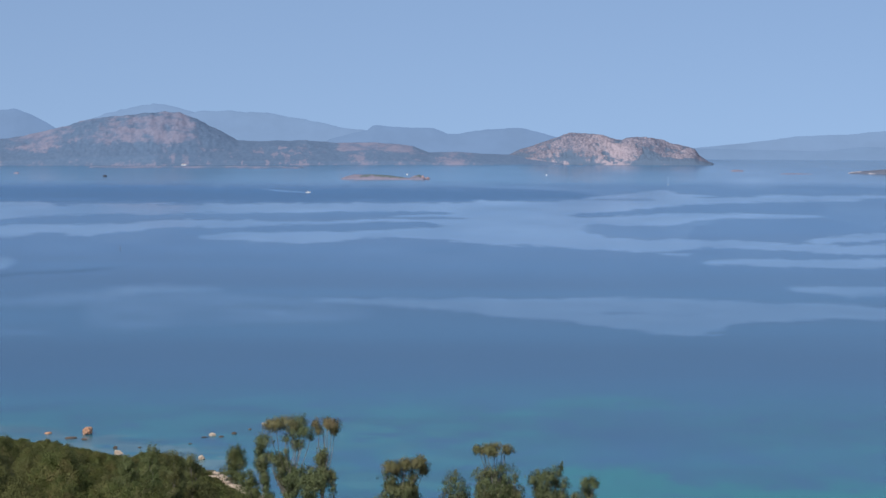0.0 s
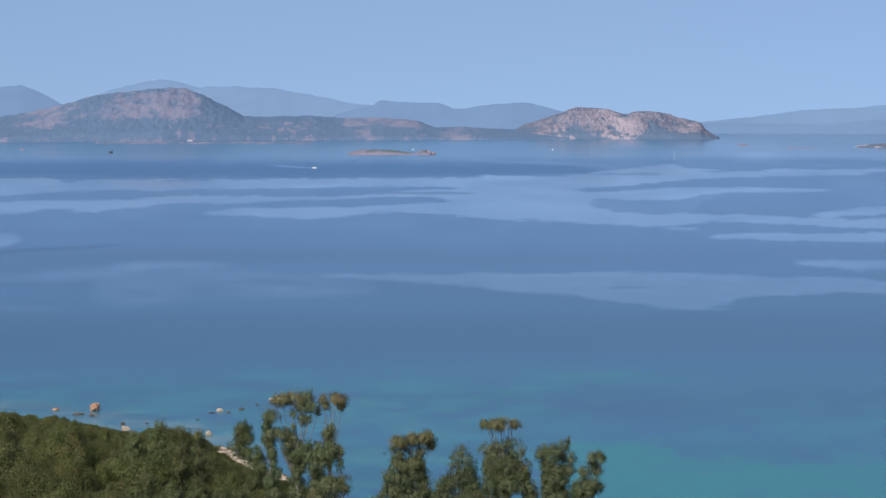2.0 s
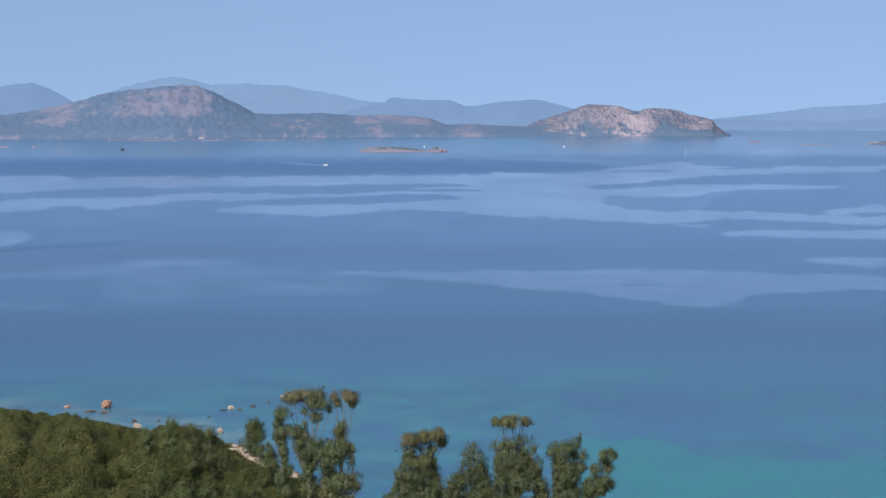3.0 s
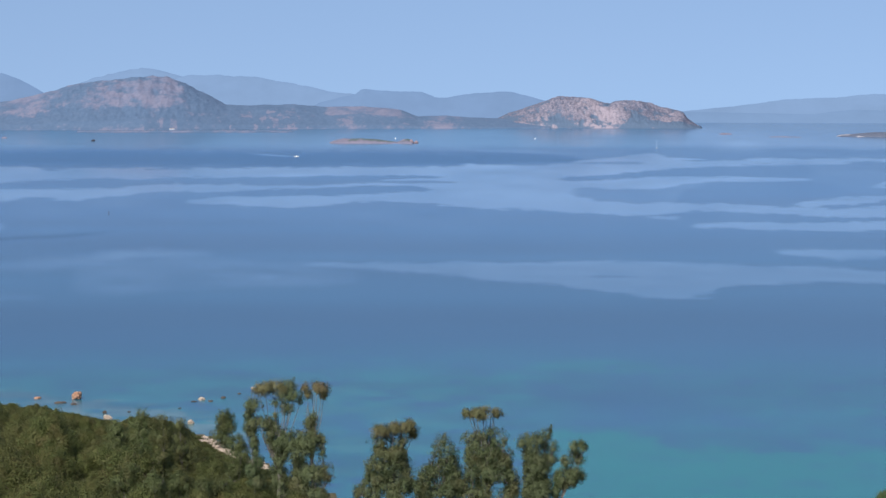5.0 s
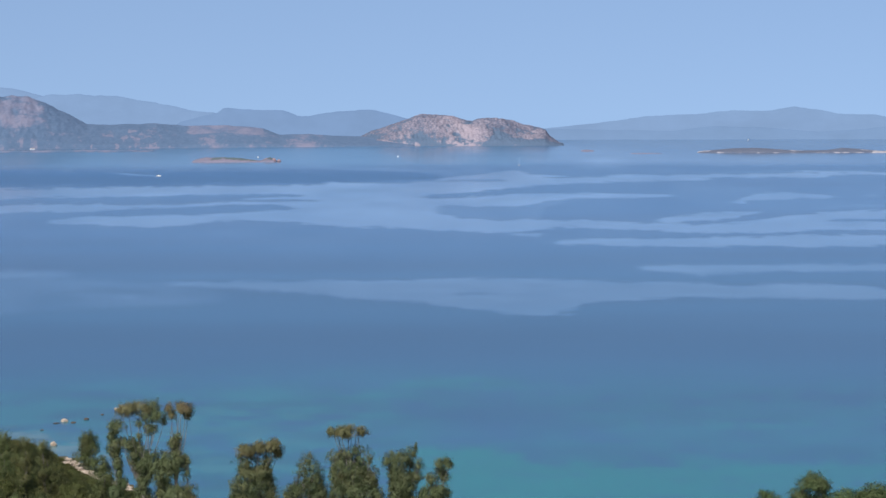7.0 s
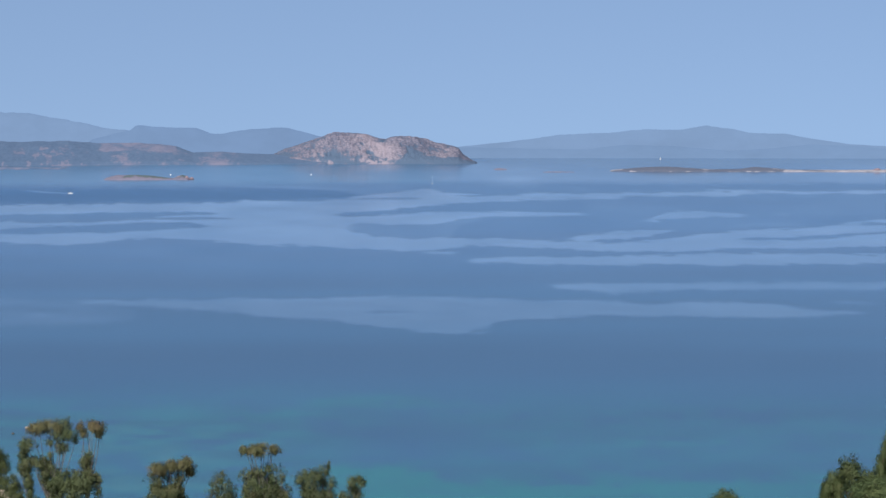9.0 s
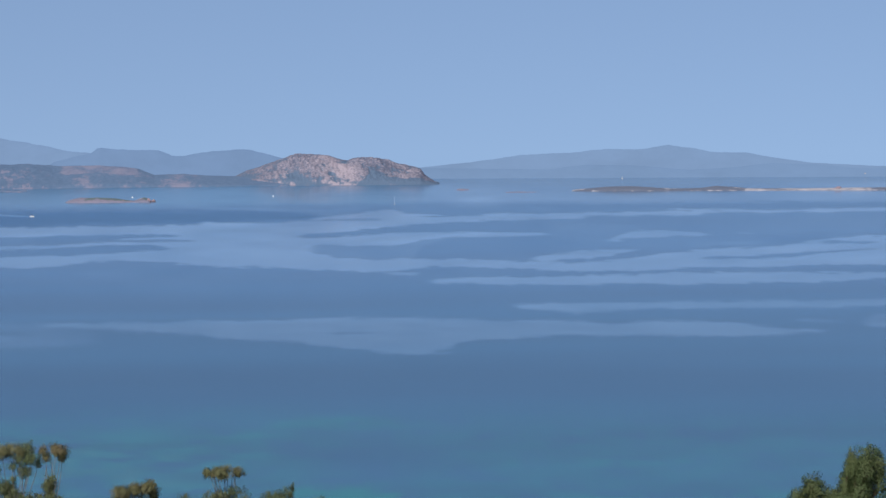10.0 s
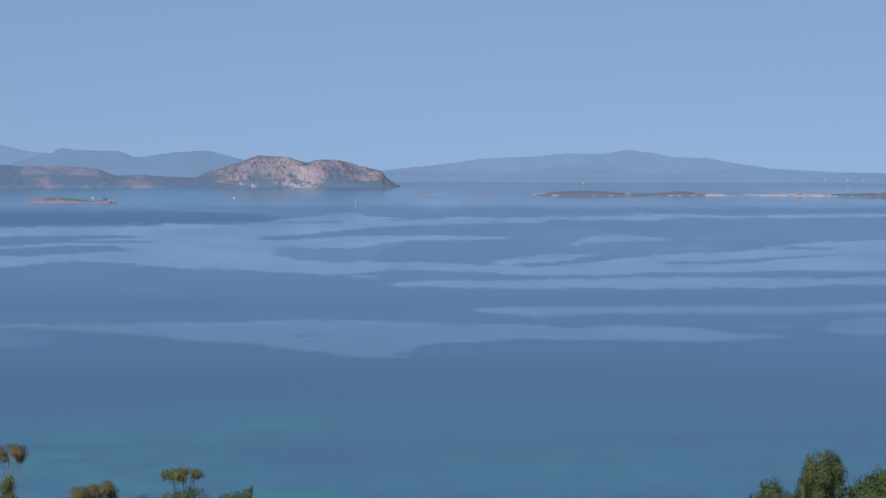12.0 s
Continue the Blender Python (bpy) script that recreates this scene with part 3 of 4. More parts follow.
def crag_bare(b, up, z, crest):
    h = z / np.maximum(crest, 4)
    ragged = 0.12 * fbm(b * 5, h * 5, 91, 3)
    brow = np.interp(b, [4.15, 4.3, 4.65, 5.02, 5.33, 5.8, 6.05], [-0.2, 0.15, 0.62, 0.50, 0.40, 0.48, 0.9])
    hollow = smooth((brow - h + ragged) / 0.12) * smooth((b - 4.1) / 0.15)
    toe = smooth((3.4 - b) / 1.6) * 0.36 + 0.3 * np.exp(-((b - 3.1) / 0.3) ** 2) * smooth((0.5 - h) / 0.3)
    return 0.66 - 0.85 * hollow - toe + 0.1 * smooth((h - 0.45) / 0.3) + 0.3 * np.exp(-up / 0.05)


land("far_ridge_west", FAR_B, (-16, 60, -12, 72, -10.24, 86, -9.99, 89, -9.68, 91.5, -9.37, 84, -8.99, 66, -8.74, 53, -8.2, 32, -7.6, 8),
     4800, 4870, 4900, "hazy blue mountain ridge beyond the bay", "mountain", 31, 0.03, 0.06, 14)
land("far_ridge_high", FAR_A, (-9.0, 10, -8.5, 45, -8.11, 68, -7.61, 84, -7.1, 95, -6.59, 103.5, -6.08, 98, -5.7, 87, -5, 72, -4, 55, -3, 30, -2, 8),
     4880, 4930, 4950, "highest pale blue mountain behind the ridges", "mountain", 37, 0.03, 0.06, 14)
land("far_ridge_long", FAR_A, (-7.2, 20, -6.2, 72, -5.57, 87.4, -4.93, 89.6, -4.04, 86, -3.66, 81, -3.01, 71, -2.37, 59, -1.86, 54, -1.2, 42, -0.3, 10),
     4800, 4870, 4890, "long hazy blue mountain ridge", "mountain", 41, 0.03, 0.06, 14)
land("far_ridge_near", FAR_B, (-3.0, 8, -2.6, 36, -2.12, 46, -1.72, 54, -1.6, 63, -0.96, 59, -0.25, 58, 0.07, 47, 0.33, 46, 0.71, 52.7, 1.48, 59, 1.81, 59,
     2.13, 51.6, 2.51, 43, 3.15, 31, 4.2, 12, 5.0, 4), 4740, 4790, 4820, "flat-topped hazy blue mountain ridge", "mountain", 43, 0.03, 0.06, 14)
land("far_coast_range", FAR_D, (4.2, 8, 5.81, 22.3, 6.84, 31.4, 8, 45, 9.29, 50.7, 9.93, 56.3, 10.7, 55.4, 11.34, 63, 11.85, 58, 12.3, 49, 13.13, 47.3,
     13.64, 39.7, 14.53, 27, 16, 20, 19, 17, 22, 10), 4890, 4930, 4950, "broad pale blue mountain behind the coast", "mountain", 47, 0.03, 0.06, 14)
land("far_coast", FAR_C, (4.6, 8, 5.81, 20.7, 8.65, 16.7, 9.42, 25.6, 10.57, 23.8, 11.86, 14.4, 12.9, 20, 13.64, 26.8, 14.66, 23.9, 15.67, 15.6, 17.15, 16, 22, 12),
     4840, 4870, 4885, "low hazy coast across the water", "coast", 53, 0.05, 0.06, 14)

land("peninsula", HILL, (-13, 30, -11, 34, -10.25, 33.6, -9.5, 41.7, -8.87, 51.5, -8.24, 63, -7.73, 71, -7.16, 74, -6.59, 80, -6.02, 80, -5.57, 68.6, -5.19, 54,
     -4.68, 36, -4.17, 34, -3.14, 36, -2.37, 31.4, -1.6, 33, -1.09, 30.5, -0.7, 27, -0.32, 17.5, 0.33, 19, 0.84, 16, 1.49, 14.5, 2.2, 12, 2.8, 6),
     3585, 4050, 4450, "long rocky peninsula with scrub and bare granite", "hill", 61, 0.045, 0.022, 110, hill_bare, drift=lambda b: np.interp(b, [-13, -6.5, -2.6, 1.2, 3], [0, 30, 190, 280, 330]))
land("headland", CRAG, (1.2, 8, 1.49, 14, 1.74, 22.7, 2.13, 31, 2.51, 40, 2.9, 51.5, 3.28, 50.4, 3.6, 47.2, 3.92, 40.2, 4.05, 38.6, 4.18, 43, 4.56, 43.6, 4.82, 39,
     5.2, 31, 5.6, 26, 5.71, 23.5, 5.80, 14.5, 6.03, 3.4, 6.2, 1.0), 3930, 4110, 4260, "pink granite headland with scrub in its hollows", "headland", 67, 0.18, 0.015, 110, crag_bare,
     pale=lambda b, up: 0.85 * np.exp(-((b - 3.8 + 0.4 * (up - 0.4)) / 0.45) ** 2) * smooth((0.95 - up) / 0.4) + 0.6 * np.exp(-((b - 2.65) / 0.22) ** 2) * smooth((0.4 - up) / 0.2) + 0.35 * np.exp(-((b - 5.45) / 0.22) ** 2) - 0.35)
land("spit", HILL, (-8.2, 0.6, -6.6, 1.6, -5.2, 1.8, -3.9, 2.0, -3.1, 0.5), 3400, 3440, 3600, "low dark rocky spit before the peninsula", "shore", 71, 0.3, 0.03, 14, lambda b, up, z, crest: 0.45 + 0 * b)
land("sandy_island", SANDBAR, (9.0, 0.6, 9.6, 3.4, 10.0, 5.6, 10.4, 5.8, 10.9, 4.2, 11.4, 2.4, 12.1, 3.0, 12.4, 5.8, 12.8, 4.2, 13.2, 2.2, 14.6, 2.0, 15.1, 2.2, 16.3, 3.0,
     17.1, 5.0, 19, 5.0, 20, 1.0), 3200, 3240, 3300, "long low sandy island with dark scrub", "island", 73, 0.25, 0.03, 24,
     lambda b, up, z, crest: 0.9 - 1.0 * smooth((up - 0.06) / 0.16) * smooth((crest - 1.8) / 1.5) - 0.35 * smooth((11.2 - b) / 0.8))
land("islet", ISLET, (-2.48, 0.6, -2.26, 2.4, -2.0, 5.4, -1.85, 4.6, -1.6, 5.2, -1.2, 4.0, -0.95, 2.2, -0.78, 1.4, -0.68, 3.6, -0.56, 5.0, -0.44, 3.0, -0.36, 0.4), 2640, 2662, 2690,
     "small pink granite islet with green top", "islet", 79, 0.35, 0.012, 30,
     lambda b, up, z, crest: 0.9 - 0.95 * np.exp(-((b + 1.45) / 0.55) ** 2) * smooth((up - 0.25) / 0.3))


# ---- trees ----
def tube(points, radii, sides=6):
    """A tapered limb through points."""
    verts, faces = [], []
    for i, p in enumerate(points):
        a, c = points[max(i - 1, 0)], points[min(i + 1, len(points) - 1)]
        t = (Vector(c) - Vector(a)).normalized()
        u = t.cross(Vector((0.31, 0.95, 0.02))).normalized()
        v = t.cross(u)
        for k in range(sides):
            w = 2 * math.pi * k / sides
            verts.append(Vector(p) + radii[i] * (math.cos(w) * u + math.sin(w) * v))
    for i in range(len(points) - 1):
        for k in range(sides):
            n = (k + 1) % sides
            faces.append((i * sides + k, i * sides + n, (i + 1) * sides + n, (i + 1) * sides + k))
    faces.append(tuple(range((len(points) - 1) * sides, len(points) * sides)))
    return verts, faces


def limb_points(a, b, rng, bend=0.12, n=5):
    a, b = Vector(a), Vector(b)
    span = (b - a).length
    out = [a]
    for i in range(1, n):
        s = i / n
        jig = Vector([rng.uniform(-1, 1) for _ in range(3)]) * span * bend * math.sin(math.pi * s)
        out.append(a.lerp(b, s) + jig)
    return out + [b]


def leaf_mesh(name, lobes, count, size, material, rng, droop=0.5, sprig=0.3, airy=-0.6, spread=1.16):
    """Leaves in small sprays that fill lobes (x, y, z, rx, ry, rz): each a folded blade; sprig is the radius of a spray, airy how open the crown is, spread how far sprays stray."""
    lobes = np.array(lobes, float)
    share = lobes[:, 3] * lobes[:, 5]
    per = np.maximum((share / share.sum() * count / 30).astype(int), 9)
    home = np.repeat(lobes, per, axis=0)
    v = rng.normal(size=(len(home), 3)) + [0, 0, 0.15]
    v /= np.linalg.norm(v, axis=1)[:, None]
    reach = rng.uniform(0.12, 1.0, (len(home), 1)) ** 0.5 * rng.uniform(0.8, spread, (len(home), 1))
    seat = home[:, :3] + v * reach * home[:, 3:]
    gap = fbm(seat[:, 0] * 0.9 + 0.3 * seat[:, 1] + 50, seat[:, 2] * 0.9 - 0.5 * seat[:, 1] + 50, int(rng.integers(1, 90)), 2, 0.6)
    kept = gap > airy
    home, v, reach, seat = home[kept], v[kept], reach[kept], seat[kept]
    k = len(home)
    girth = np.minimum(sprig * rng.uniform(0.6, 1.35, (k, 1)), 0.75 * home[:, 3:].min(1)[:, None] + 0.05)
    girth = girth * np.array([[1.0, 1.0, 0.9 + 0.55 * max(droop, 0)]])
    n = rng.integers(20, 40, k)
    own = np.repeat(np.arange(k), n)
    total = len(own)
    w = rng.normal(size=(total, 3))
    w /= np.linalg.norm(w, axis=1)[:, None]
    c = seat[own] + w * rng.uniform(0.1, 1.0, (total, 1)) ** 0.55 * girth[own]
    c[:, 2] -= rng.exponential(0.05, total) * droop
    out = 0.75 * v[own] * reach[own] + 0.2 * w + [0, 0, 0.28]
    out /= np.linalg.norm(out, axis=1)[:, None] + 1e-6
    nor = out + 0.45 * rng.normal(size=(total, 3))
    nor /= np.linalg.norm(nor, axis=1)[:, None]
    along = rng.normal(size=(total, 3)) + [0, 0, -1.2 * droop]
    along -= nor * (along * nor).sum(1)[:, None]
    along /= np.linalg.norm(along, axis=1)[:, None]
    side = np.cross(along, nor)
    s = size * rng.uniform(0.6, 1.35, (total, 1))
    q = np.stack([c - along * s, c + side * s * 0.42 + nor * s * 0.12, c + along * s, c - side * s * 0.42 + nor * s * 0.12], 1).reshape(-1, 3)
    me = bpy.data.meshes.new(name)
    me.vertices.add(total * 4)
    me.vertices.foreach_set("co", q.astype(np.float32).ravel())
    me.loops.add(total * 4)
    me.loops.foreach_set("vertex_index", np.arange(total * 4, dtype=np.int32))
    me.polygons.add(total)
    me.polygons.foreach_set("loop_start", np.arange(0, total * 4, 4, dtype=np.int32))
    me.update(calc_edges=True)
    me.attributes.new("spray", "FLOAT", "POINT").data.foreach_set("value", np.repeat(rng.random(k)[own], 4).astype(np.float32))
    soft = out * 0.8 + nor * 0.2
    soft /= np.linalg.norm(soft, axis=1)[:, None]
    me.polygons.foreach_set("use_smooth", [True] * total)
    me.normals_split_custom_set(np.repeat(soft, 4, axis=0).tolist())
    me.materials.append(material)
    return me


def tree(name, lobes, label, category, leaf_mat, bark_mat, leaves, size, seed, girth=0.2, group="", fork=0.3, droop=0.5, pads=False, sprig=0.3, dry=()):
    """A tree at the origin: trunk, limbs to each lobe, leafy crown and browned tufts."""
    rng, prng = np.random.default_rng(seed), random.Random(seed)
    green, lobes = lobes, [*lobes, *dry]
    top = max(l[2] for l in lobes)
    base = new(name)
    verts, faces = [], []

    boughs = []

    def grow(points, radii, sides=6, into=None):
        vs, fs = into or (verts, faces)
        v, f = tube(points, radii, sides)
        o = len(vs)
        vs.extend(v)
        fs.extend(tuple(i + o for i in q) for q in f)

    cx = sum(l[0] for l in lobes) / len(lobes)
    stem = limb_points((0, 0, -0.4), (cx * 0.5, 0, top * fork), prng, 0.05)
    grow(stem, [girth * (1.25 - 0.5 * i / (len(stem) - 1)) for i in range(len(stem))], 8)
    knots = [(Vector(p), girth * 0.8) for p in stem[1:]]
    for x, y, z, rx, ry, rz in sorted(lobes, key=lambda l: l[2]):
        foot = Vector((x, y, z - rz * 0.2))
        below = [k for k in knots if k[0].z < foot.z - 0.5] or knots[:1]
        root, stout = min(below, key=lambda k: (foot - k[0]).length + 1.3 * Vector((x - k[0].x, y - k[0].y)).length - 5.0 * k[1])
        pts = limb_points(root, foot, prng, 0.045 if pads else 0.09)
        g = min(stout, girth * (0.45 + 0.2 * min(1.0, rx)))
        knots += [(p, g * 0.85) for p in pts[2:]]
        bough = None
        if pads and z > 0.62 * top:
            bough = ([], [])
            boughs.append(bough)
        grow(pts, [g * (1 - 0.55 * i / (len(pts) - 1)) for i in range(len(pts))], 5, bough)
        if pads and z > 0.66 * top:
            other = limb_points(stem[-1], foot, prng, 0.025, 6)
            grow(other, [girth * (0.26 - 0.16 * i / (len(other) - 1)) for i in range(len(other))], 5, bough)
        for _ in range(3):
            tip = Vector((x + prng.uniform(-0.8, 0.8) * rx, y + prng.uniform(-0.8, 0.8) * ry, z + prng.uniform(-0.2, 0.8) * rz))
            grow(limb_points(pts[3], tip, prng, 0.12, 3), [g * 0.4, g * 0.32, g * 0.22, g * 0.1], 4, bough)
    trunk = part("trunk", mesh_from("trunk", verts, faces, bark_mat), base)
    for bough in boughs:
        part("limb", mesh_from("limb", *bough, bark_mat), trunk)
    part("crown", leaf_mesh("crown", green, leaves, size, leaf_mat, rng, droop, sprig, -0.5 if pads else -0.6, 1.38 if pads else 1.2), base)
    if dry:
        part("dry_foliage", leaf_mesh("dry_foliage", dry, leaves // 5, size, DRY_GUM, rng, droop, sprig * 0.9, -0.3, 1.42), base, "browned outer leaves")
    return tagged(base, label, category, group)


def stand(ob, bearing, distance, sink=0.1):
    ob.location = spot(bearing, distance, float(ground_height(np.array(bearing), np.array(distance))) - sink)
    ob.rotation_euler = (0, 0, -radians(bearing))
    return ob


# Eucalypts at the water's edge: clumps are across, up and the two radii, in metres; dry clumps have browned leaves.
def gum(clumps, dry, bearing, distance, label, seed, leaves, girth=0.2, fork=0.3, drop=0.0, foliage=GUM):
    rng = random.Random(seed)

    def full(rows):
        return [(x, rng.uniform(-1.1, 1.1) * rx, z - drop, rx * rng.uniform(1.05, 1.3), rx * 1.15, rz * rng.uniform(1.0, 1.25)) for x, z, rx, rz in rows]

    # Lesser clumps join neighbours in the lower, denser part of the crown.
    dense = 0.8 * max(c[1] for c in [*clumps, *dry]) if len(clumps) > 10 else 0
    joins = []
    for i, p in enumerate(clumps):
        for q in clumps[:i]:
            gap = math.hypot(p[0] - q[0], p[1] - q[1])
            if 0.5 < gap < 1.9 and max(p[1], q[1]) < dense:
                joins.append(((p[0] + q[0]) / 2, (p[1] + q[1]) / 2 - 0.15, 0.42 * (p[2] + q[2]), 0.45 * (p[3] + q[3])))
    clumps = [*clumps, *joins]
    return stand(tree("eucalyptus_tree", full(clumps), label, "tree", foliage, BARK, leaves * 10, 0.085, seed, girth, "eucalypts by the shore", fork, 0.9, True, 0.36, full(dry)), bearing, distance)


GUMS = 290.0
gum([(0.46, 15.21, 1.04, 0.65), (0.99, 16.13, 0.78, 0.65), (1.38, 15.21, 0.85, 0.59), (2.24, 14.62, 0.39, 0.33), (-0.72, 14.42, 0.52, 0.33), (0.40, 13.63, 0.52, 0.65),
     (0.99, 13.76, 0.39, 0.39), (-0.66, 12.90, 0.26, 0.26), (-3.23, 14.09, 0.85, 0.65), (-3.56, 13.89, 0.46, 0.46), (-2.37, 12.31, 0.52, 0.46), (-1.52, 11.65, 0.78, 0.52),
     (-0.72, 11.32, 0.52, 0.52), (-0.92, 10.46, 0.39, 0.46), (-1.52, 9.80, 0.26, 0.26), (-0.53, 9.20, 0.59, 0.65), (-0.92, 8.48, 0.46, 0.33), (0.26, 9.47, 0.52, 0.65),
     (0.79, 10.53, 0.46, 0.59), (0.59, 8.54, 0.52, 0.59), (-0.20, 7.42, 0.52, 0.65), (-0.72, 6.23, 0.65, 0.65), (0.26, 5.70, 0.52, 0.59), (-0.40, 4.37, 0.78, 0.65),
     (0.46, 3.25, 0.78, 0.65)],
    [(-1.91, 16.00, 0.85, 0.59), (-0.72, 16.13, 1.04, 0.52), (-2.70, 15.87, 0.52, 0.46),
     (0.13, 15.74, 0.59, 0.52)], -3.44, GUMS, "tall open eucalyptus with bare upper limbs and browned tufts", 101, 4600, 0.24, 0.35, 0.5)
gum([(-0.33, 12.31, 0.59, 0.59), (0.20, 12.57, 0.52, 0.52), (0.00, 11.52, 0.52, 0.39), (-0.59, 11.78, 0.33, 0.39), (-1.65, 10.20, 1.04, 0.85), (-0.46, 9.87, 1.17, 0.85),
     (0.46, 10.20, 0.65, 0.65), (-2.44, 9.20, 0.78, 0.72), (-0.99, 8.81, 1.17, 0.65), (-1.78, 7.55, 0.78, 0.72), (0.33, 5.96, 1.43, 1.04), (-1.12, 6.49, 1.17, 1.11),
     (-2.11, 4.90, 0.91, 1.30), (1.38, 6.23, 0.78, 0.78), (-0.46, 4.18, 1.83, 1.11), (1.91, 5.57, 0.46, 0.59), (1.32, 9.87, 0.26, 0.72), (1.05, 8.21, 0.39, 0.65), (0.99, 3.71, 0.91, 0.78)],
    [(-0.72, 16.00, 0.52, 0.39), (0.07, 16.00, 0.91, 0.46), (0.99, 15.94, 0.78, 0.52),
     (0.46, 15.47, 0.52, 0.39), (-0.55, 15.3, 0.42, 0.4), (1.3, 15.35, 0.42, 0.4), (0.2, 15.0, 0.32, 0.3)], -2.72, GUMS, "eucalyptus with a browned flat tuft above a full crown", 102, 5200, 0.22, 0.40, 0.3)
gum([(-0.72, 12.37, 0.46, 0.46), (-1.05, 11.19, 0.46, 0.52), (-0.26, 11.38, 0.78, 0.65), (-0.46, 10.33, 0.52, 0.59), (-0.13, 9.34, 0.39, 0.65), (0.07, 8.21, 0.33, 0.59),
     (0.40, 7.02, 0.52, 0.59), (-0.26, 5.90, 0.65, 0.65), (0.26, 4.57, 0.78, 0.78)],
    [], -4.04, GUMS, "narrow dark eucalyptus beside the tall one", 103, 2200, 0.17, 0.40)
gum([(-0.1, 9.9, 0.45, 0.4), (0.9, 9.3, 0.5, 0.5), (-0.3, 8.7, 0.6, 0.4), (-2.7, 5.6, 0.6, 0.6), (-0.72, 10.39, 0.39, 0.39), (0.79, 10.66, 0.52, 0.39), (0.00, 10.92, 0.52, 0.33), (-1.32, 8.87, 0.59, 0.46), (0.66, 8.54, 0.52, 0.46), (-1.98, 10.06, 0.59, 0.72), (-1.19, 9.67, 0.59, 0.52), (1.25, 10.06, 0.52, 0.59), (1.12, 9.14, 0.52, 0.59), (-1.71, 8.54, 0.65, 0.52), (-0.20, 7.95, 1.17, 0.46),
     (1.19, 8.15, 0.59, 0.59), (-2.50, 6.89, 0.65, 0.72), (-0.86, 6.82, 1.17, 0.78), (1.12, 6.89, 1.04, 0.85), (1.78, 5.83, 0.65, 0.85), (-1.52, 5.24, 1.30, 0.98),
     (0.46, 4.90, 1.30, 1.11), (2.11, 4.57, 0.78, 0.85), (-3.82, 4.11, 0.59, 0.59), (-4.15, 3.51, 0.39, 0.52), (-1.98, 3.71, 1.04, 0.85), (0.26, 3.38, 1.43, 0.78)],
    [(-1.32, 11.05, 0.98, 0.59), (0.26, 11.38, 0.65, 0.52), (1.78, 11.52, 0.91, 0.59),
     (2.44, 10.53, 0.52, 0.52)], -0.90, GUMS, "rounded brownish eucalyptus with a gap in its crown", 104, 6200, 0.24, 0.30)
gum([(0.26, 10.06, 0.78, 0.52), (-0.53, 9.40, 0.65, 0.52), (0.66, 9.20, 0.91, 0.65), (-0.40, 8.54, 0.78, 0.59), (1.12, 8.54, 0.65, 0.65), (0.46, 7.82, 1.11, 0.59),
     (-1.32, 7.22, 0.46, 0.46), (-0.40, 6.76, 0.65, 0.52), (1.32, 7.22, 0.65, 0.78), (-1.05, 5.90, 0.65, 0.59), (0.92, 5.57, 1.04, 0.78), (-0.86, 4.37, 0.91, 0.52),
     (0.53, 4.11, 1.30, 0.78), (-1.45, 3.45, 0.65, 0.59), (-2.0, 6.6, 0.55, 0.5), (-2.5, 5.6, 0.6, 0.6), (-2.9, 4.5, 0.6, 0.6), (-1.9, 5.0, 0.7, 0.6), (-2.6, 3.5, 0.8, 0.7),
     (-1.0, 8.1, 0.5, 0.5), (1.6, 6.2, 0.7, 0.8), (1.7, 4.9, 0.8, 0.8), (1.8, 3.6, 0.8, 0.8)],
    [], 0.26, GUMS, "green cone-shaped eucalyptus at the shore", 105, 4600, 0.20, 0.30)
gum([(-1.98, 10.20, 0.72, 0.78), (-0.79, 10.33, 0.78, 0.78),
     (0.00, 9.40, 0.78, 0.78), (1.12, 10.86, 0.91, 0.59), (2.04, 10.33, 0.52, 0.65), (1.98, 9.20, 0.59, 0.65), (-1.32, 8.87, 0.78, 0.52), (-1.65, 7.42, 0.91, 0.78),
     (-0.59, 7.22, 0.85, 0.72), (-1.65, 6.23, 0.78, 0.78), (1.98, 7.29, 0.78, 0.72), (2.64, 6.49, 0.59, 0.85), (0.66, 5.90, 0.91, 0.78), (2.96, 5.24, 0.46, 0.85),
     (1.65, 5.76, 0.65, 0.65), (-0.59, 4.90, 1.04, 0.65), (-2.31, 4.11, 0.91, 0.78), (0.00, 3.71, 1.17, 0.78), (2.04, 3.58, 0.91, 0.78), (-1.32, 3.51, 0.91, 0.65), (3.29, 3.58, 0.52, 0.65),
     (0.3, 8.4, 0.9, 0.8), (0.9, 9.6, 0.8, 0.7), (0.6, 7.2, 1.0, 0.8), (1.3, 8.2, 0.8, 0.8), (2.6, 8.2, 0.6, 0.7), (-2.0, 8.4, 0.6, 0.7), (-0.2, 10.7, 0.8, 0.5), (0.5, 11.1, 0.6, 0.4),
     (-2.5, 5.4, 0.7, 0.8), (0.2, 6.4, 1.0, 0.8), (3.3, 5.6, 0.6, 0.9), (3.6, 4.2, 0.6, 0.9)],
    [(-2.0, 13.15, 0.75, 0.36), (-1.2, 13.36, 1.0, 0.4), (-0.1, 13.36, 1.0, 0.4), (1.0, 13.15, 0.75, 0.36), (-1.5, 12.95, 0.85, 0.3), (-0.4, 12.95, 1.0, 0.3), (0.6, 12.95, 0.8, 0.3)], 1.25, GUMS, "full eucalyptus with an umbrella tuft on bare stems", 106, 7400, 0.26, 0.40)
